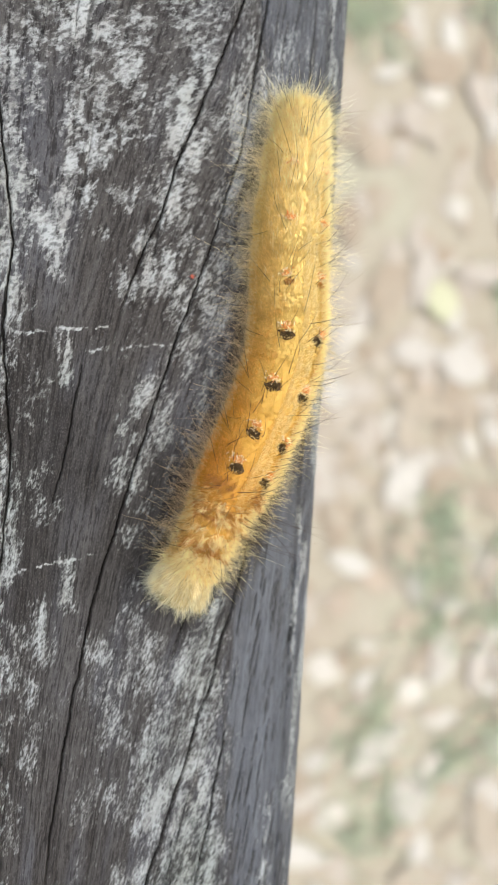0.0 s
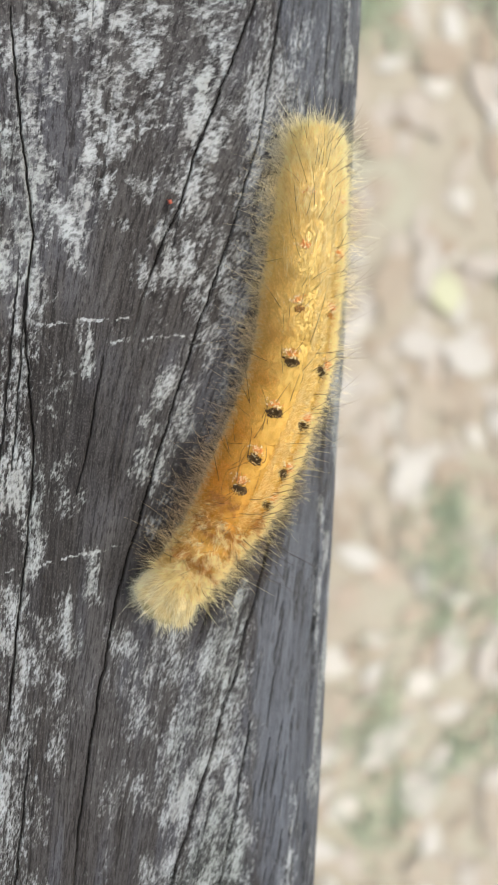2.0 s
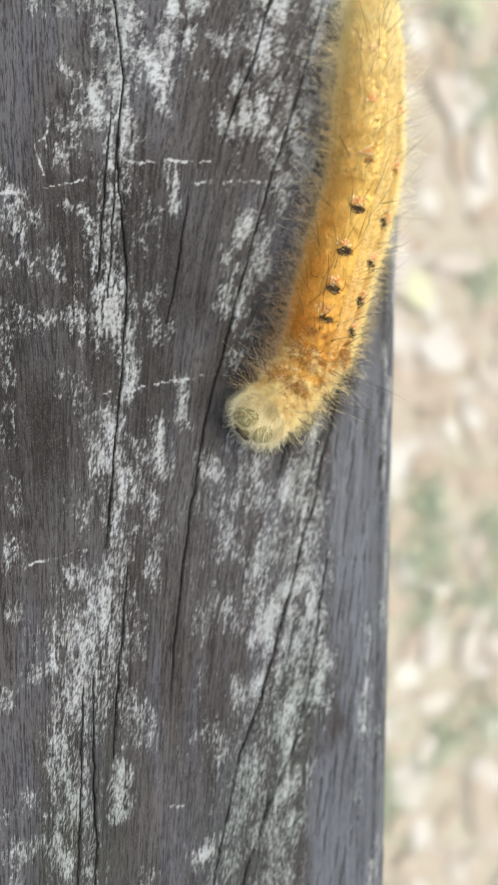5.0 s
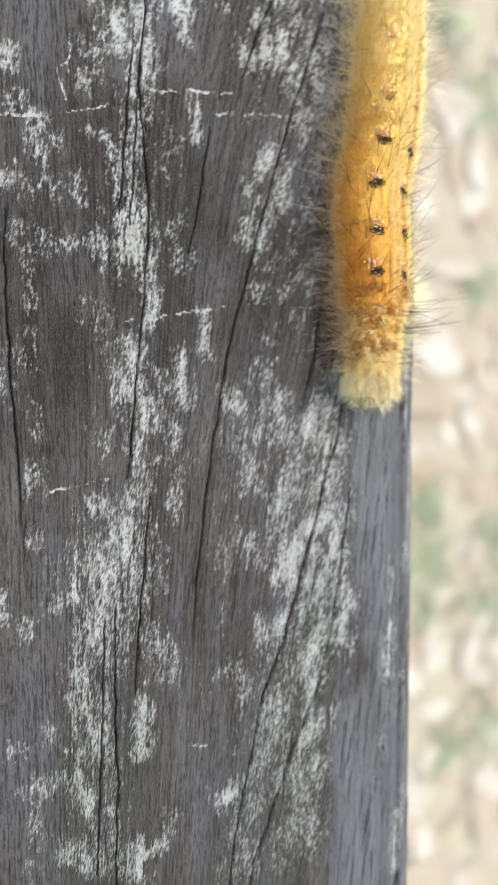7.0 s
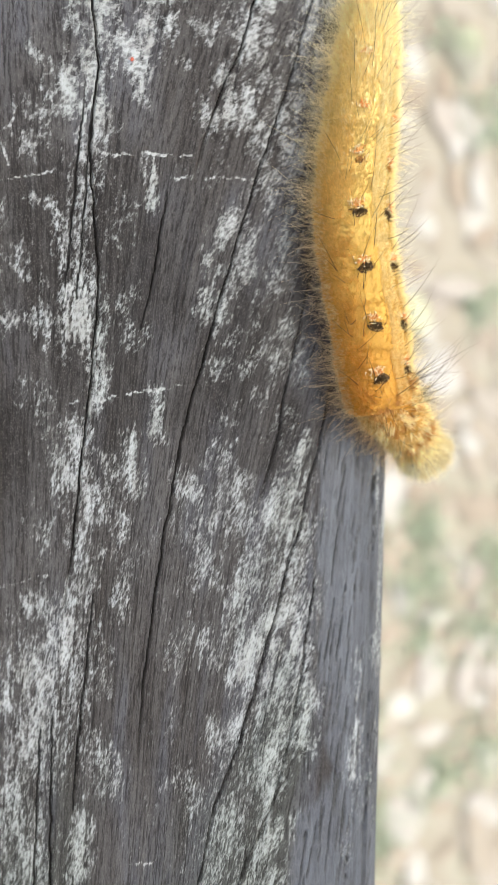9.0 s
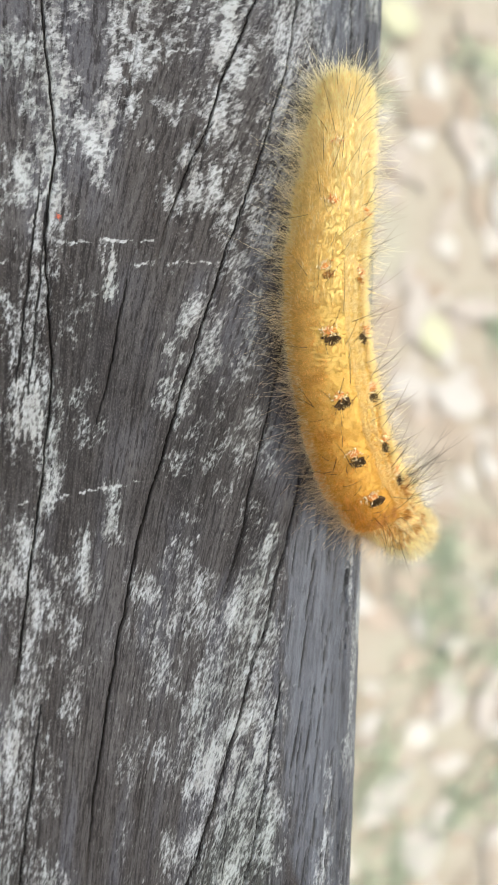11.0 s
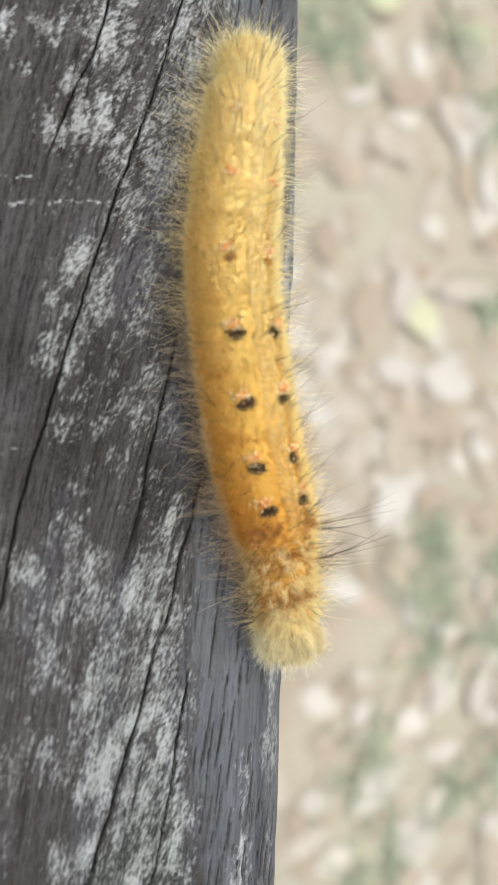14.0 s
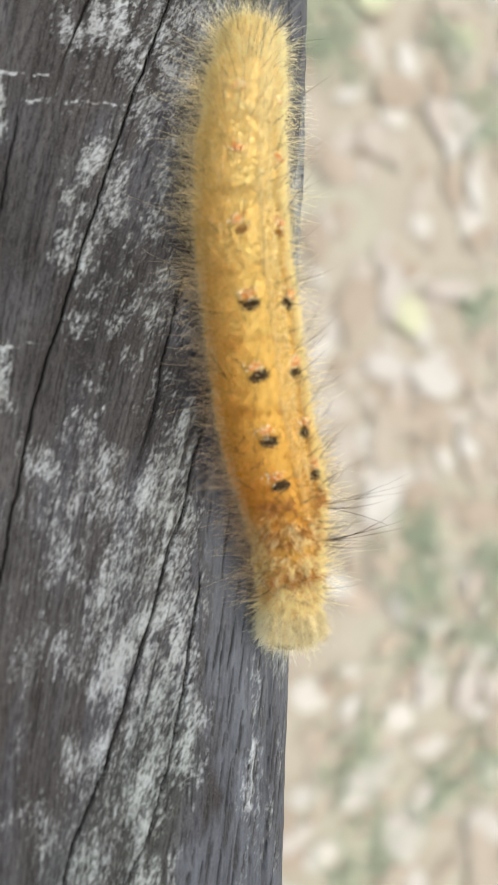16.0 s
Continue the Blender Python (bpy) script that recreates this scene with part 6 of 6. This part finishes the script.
    walk(SEGMENTS["A7"], [
        (0, pose(0.02166, 0.01739, 0.00375, 4.6, -8, 176.9)),
        (0.5, pose(0.02154, 0.01701, 0.00375, 4.8, -8, 176.1)),
        (1, pose(0.02161, 0.01536, 0.00375, 5.0, -8, 176.2)),
        (1.5, pose(0.02155, 0.01392, 0.00375, 4.9, -8, 175.9)),
        (2, pose(0.02153, 0.01317, 0.00375, 4.6, -8, 175.8)),
        (2.5, pose(0.02136, 0.01307, 0.00375, 4.5, -8, 175.4)),
        (3, pose(0.02136, 0.01317, 0.00375, 4.4, -8, 175.9)),
        (3.5, pose(0.02107, 0.01265, 0.00376, 4.3, -8, 175.9)),
        (4, pose(0.02116, 0.01248, 0.00376, 4.3, -8, 175.8)),
        (4.2, pose(0.02105, 0.01245, 0.00376, 4.3, -8, 177.3)),
        (6.3, pose(0.02104, 0.01192, 0.00375, 4.4, -8, 175.7)),
        (6.5, pose(0.02104, 0.01187, 0.00375, 4.4, -8, 175.5)),
        (7, pose(0.02108, 0.01178, 0.00375, 4.4, -8, 175.2)),
        (7.5, pose(0.02130, 0.01173, 0.00375, 4.4, -8, 175.8)),
        (8, pose(0.02108, 0.01139, 0.00375, 4.4, -8, 174.6)),
        (8.5, pose(0.02106, 0.01117, 0.00375, 4.3, -8, 174.2)),
        (8.7, pose(0.02111, 0.01109, 0.00376, 4.3, -8, 174.1)),
        (10.8, pose(0.02105, 0.01018, 0.00374, 4.2, -8, 172.6)),
        (11, pose(0.02115, 0.01004, 0.00375, 4.2, -8, 173.6)),
        (11.5, pose(0.02154, 0.00968, 0.00374, 4.4, -8, 174.4)),
        (12, pose(0.02159, 0.00909, 0.00374, 4.6, -8, 175.0)),
        (12.5, pose(0.02151, 0.00793, 0.00374, 4.7, -8, 174.7)),
        (13, pose(0.02130, 0.00707, 0.00374, 4.5, -8, 173.1)),
        (13.5, pose(0.02117, 0.00653, 0.00375, 4.3, -8, 173.4)),
        (14, pose(0.02125, 0.00572, 0.00374, 4.6, -8, 173.5)),
        (14.5, pose(0.02072, 0.00345, 0.00376, 4.6, -8, 174.4)),
        (15, pose(0.02005, 0.00192, 0.00376, 4.3, -8, 173.6)),
        (15.5, pose(0.02039, 0.00069, 0.00376, 4.3, -8, 173.6)),
        (16, pose(0.02031, -0.00125, 0.00376, 4.4, -8, 175.6)),
    ])
    walk(SEGMENTS["A8"], [
        (0, pose(0.02196, 0.02192, 0.00333, 5.6, -8, 176.0)),
        (0.5, pose(0.02186, 0.02134, 0.00333, 5.8, -8, 175.5)),
        (1, pose(0.02190, 0.01950, 0.00333, 6.0, -8, 175.8)),
        (1.5, pose(0.02188, 0.01816, 0.00334, 5.9, -8, 175.4)),
        (2, pose(0.02185, 0.01769, 0.00334, 5.5, -8, 175.9)),
        (2.5, pose(0.02172, 0.01767, 0.00334, 5.4, -8, 175.6)),
        (3, pose(0.02169, 0.01785, 0.00334, 5.3, -8, 176.1)),
        (3.5, pose(0.02141, 0.01736, 0.00335, 5.2, -8, 175.8)),
        (4, pose(0.02150, 0.01720, 0.00335, 5.2, -8, 175.9)),
        (4.2, pose(0.02126, 0.01719, 0.00336, 5.1, -8, 177.6)),
        (6.3, pose(0.02141, 0.01667, 0.00334, 5.2, -8, 175.5)),
        (6.5, pose(0.02142, 0.01662, 0.00334, 5.2, -8, 175.3)),
        (7, pose(0.02148, 0.01652, 0.00334, 5.2, -8, 175.1)),
        (7.5, pose(0.02163, 0.01643, 0.00333, 5.3, -8, 175.9)),
        (8, pose(0.02155, 0.01619, 0.00333, 5.2, -8, 174.2)),
        (8.5, pose(0.02158, 0.01602, 0.00333, 5.2, -8, 173.7)),
        (8.7, pose(0.02162, 0.01595, 0.00333, 5.2, -8, 173.9)),
        (10.8, pose(0.02174, 0.01523, 0.00332, 5.1, -8, 171.8)),
        (11, pose(0.02175, 0.01508, 0.00332, 5.0, -8, 173.0)),
        (11.5, pose(0.02206, 0.01456, 0.00331, 5.3, -8, 173.7)),
        (12, pose(0.02203, 0.01375, 0.00332, 5.5, -8, 174.5)),
        (12.5, pose(0.02197, 0.01248, 0.00332, 5.6, -8, 174.1)),
        (13, pose(0.02198, 0.01193, 0.00330, 5.4, -8, 171.7)),
        (13.5, pose(0.02181, 0.01152, 0.00332, 5.1, -8, 172.3)),
        (14, pose(0.02185, 0.01038, 0.00332, 5.5, -8, 172.4)),
        (14.5, pose(0.02121, 0.00782, 0.00335, 5.5, -8, 173.2)),
        (15, pose(0.02073, 0.00669, 0.00336, 5.1, -8, 171.1)),
        (15.5, pose(0.02102, 0.00546, 0.00335, 5.1, -8, 171.9)),
        (16, pose(0.02075, 0.00331, 0.00335, 5.3, -8, 174.0)),
    ])
    walk(SEGMENTS["A9"], [
        (0, pose(0.02212, 0.02434, 0.00310, 5.3, -8, 176.2)),
        (0.5, pose(0.02204, 0.02364, 0.00310, 5.5, -8, 175.6)),
        (1, pose(0.02206, 0.02171, 0.00310, 5.8, -8, 175.9)),
        (1.5, pose(0.02206, 0.02042, 0.00310, 5.7, -8, 175.5)),
        (2, pose(0.02203, 0.02010, 0.00310, 5.3, -8, 175.8)),
        (2.5, pose(0.02190, 0.02012, 0.00311, 5.2, -8, 175.6)),
        (3, pose(0.02186, 0.02035, 0.00311, 5.1, -8, 176.0)),
        (3.5, pose(0.02160, 0.01986, 0.00312, 5.0, -8, 175.8)),
        (4, pose(0.02168, 0.01972, 0.00312, 5.0, -8, 175.8)),
        (4.2, pose(0.02137, 0.01972, 0.00313, 4.9, -8, 177.5)),
        (6.3, pose(0.02161, 0.01920, 0.00311, 5.0, -8, 175.5)),
        (6.5, pose(0.02163, 0.01915, 0.00311, 5.0, -8, 175.3)),
        (7, pose(0.02170, 0.01904, 0.00311, 5.0, -8, 175.1)),
        (7.5, pose(0.02181, 0.01894, 0.00310, 5.1, -8, 175.9)),
        (8, pose(0.02181, 0.01875, 0.00310, 5.0, -8, 174.3)),
        (8.5, pose(0.02187, 0.01860, 0.00310, 5.0, -8, 173.8)),
        (8.7, pose(0.02190, 0.01854, 0.00310, 5.0, -8, 173.9)),
        (10.8, pose(0.02213, 0.01792, 0.00308, 4.9, -8, 172.0)),
        (11, pose(0.02208, 0.01777, 0.00309, 4.8, -8, 173.2)),
        (11.5, pose(0.02234, 0.01715, 0.00307, 5.1, -8, 173.9)),
        (12, pose(0.02227, 0.01623, 0.00308, 5.3, -8, 174.6)),
        (12.5, pose(0.02222, 0.01490, 0.00308, 5.4, -8, 174.2)),
        (13, pose(0.02235, 0.01452, 0.00306, 5.2, -8, 172.0)),
        (13.5, pose(0.02216, 0.01418, 0.00308, 4.9, -8, 172.6)),
        (14, pose(0.02218, 0.01286, 0.00308, 5.2, -8, 172.7)),
        (14.5, pose(0.02149, 0.01016, 0.00313, 5.3, -8, 173.5)),
        (15, pose(0.02113, 0.00923, 0.00313, 4.9, -8, 171.7)),
        (15.5, pose(0.02137, 0.00800, 0.00313, 4.9, -8, 172.3)),
        (16, pose(0.02100, 0.00574, 0.00313, 5.1, -8, 174.4)),
    ])
    walk(MITE, [
        (0.0, pose(0.0122, 0.0072, 0.4002, 0, 0, 40)),
        (1.5, pose(0.0077, 0.0122, 0.4002, 0, 0, 25)),
        (2.5, pose(0.0074, 0.0142, 0.4002, 0, 0, 0)),
        (3.5, pose(0.0077, 0.0165, 0.4002, 0, 0, 10)),
        (5.0, pose(0.0060, 0.0200, 0.4002, 0, 0, 60)),
        (6.5, pose(0.0020, 0.0170, 0.4002, 0, 0, 110)),
        (8.5, pose(-0.0020, 0.0110, 0.4002, 0, 0, 150)),
        (11.0, pose(-0.0053, 0.0018, 0.4002, 0, 0, 160)),
        (13.0, pose(-0.0070, -0.0060, 0.4002, 0, 0, 170)),
        (16.0, pose(-0.0090, -0.0160, 0.4002, 0, 0, 170)),
    ])



motions()
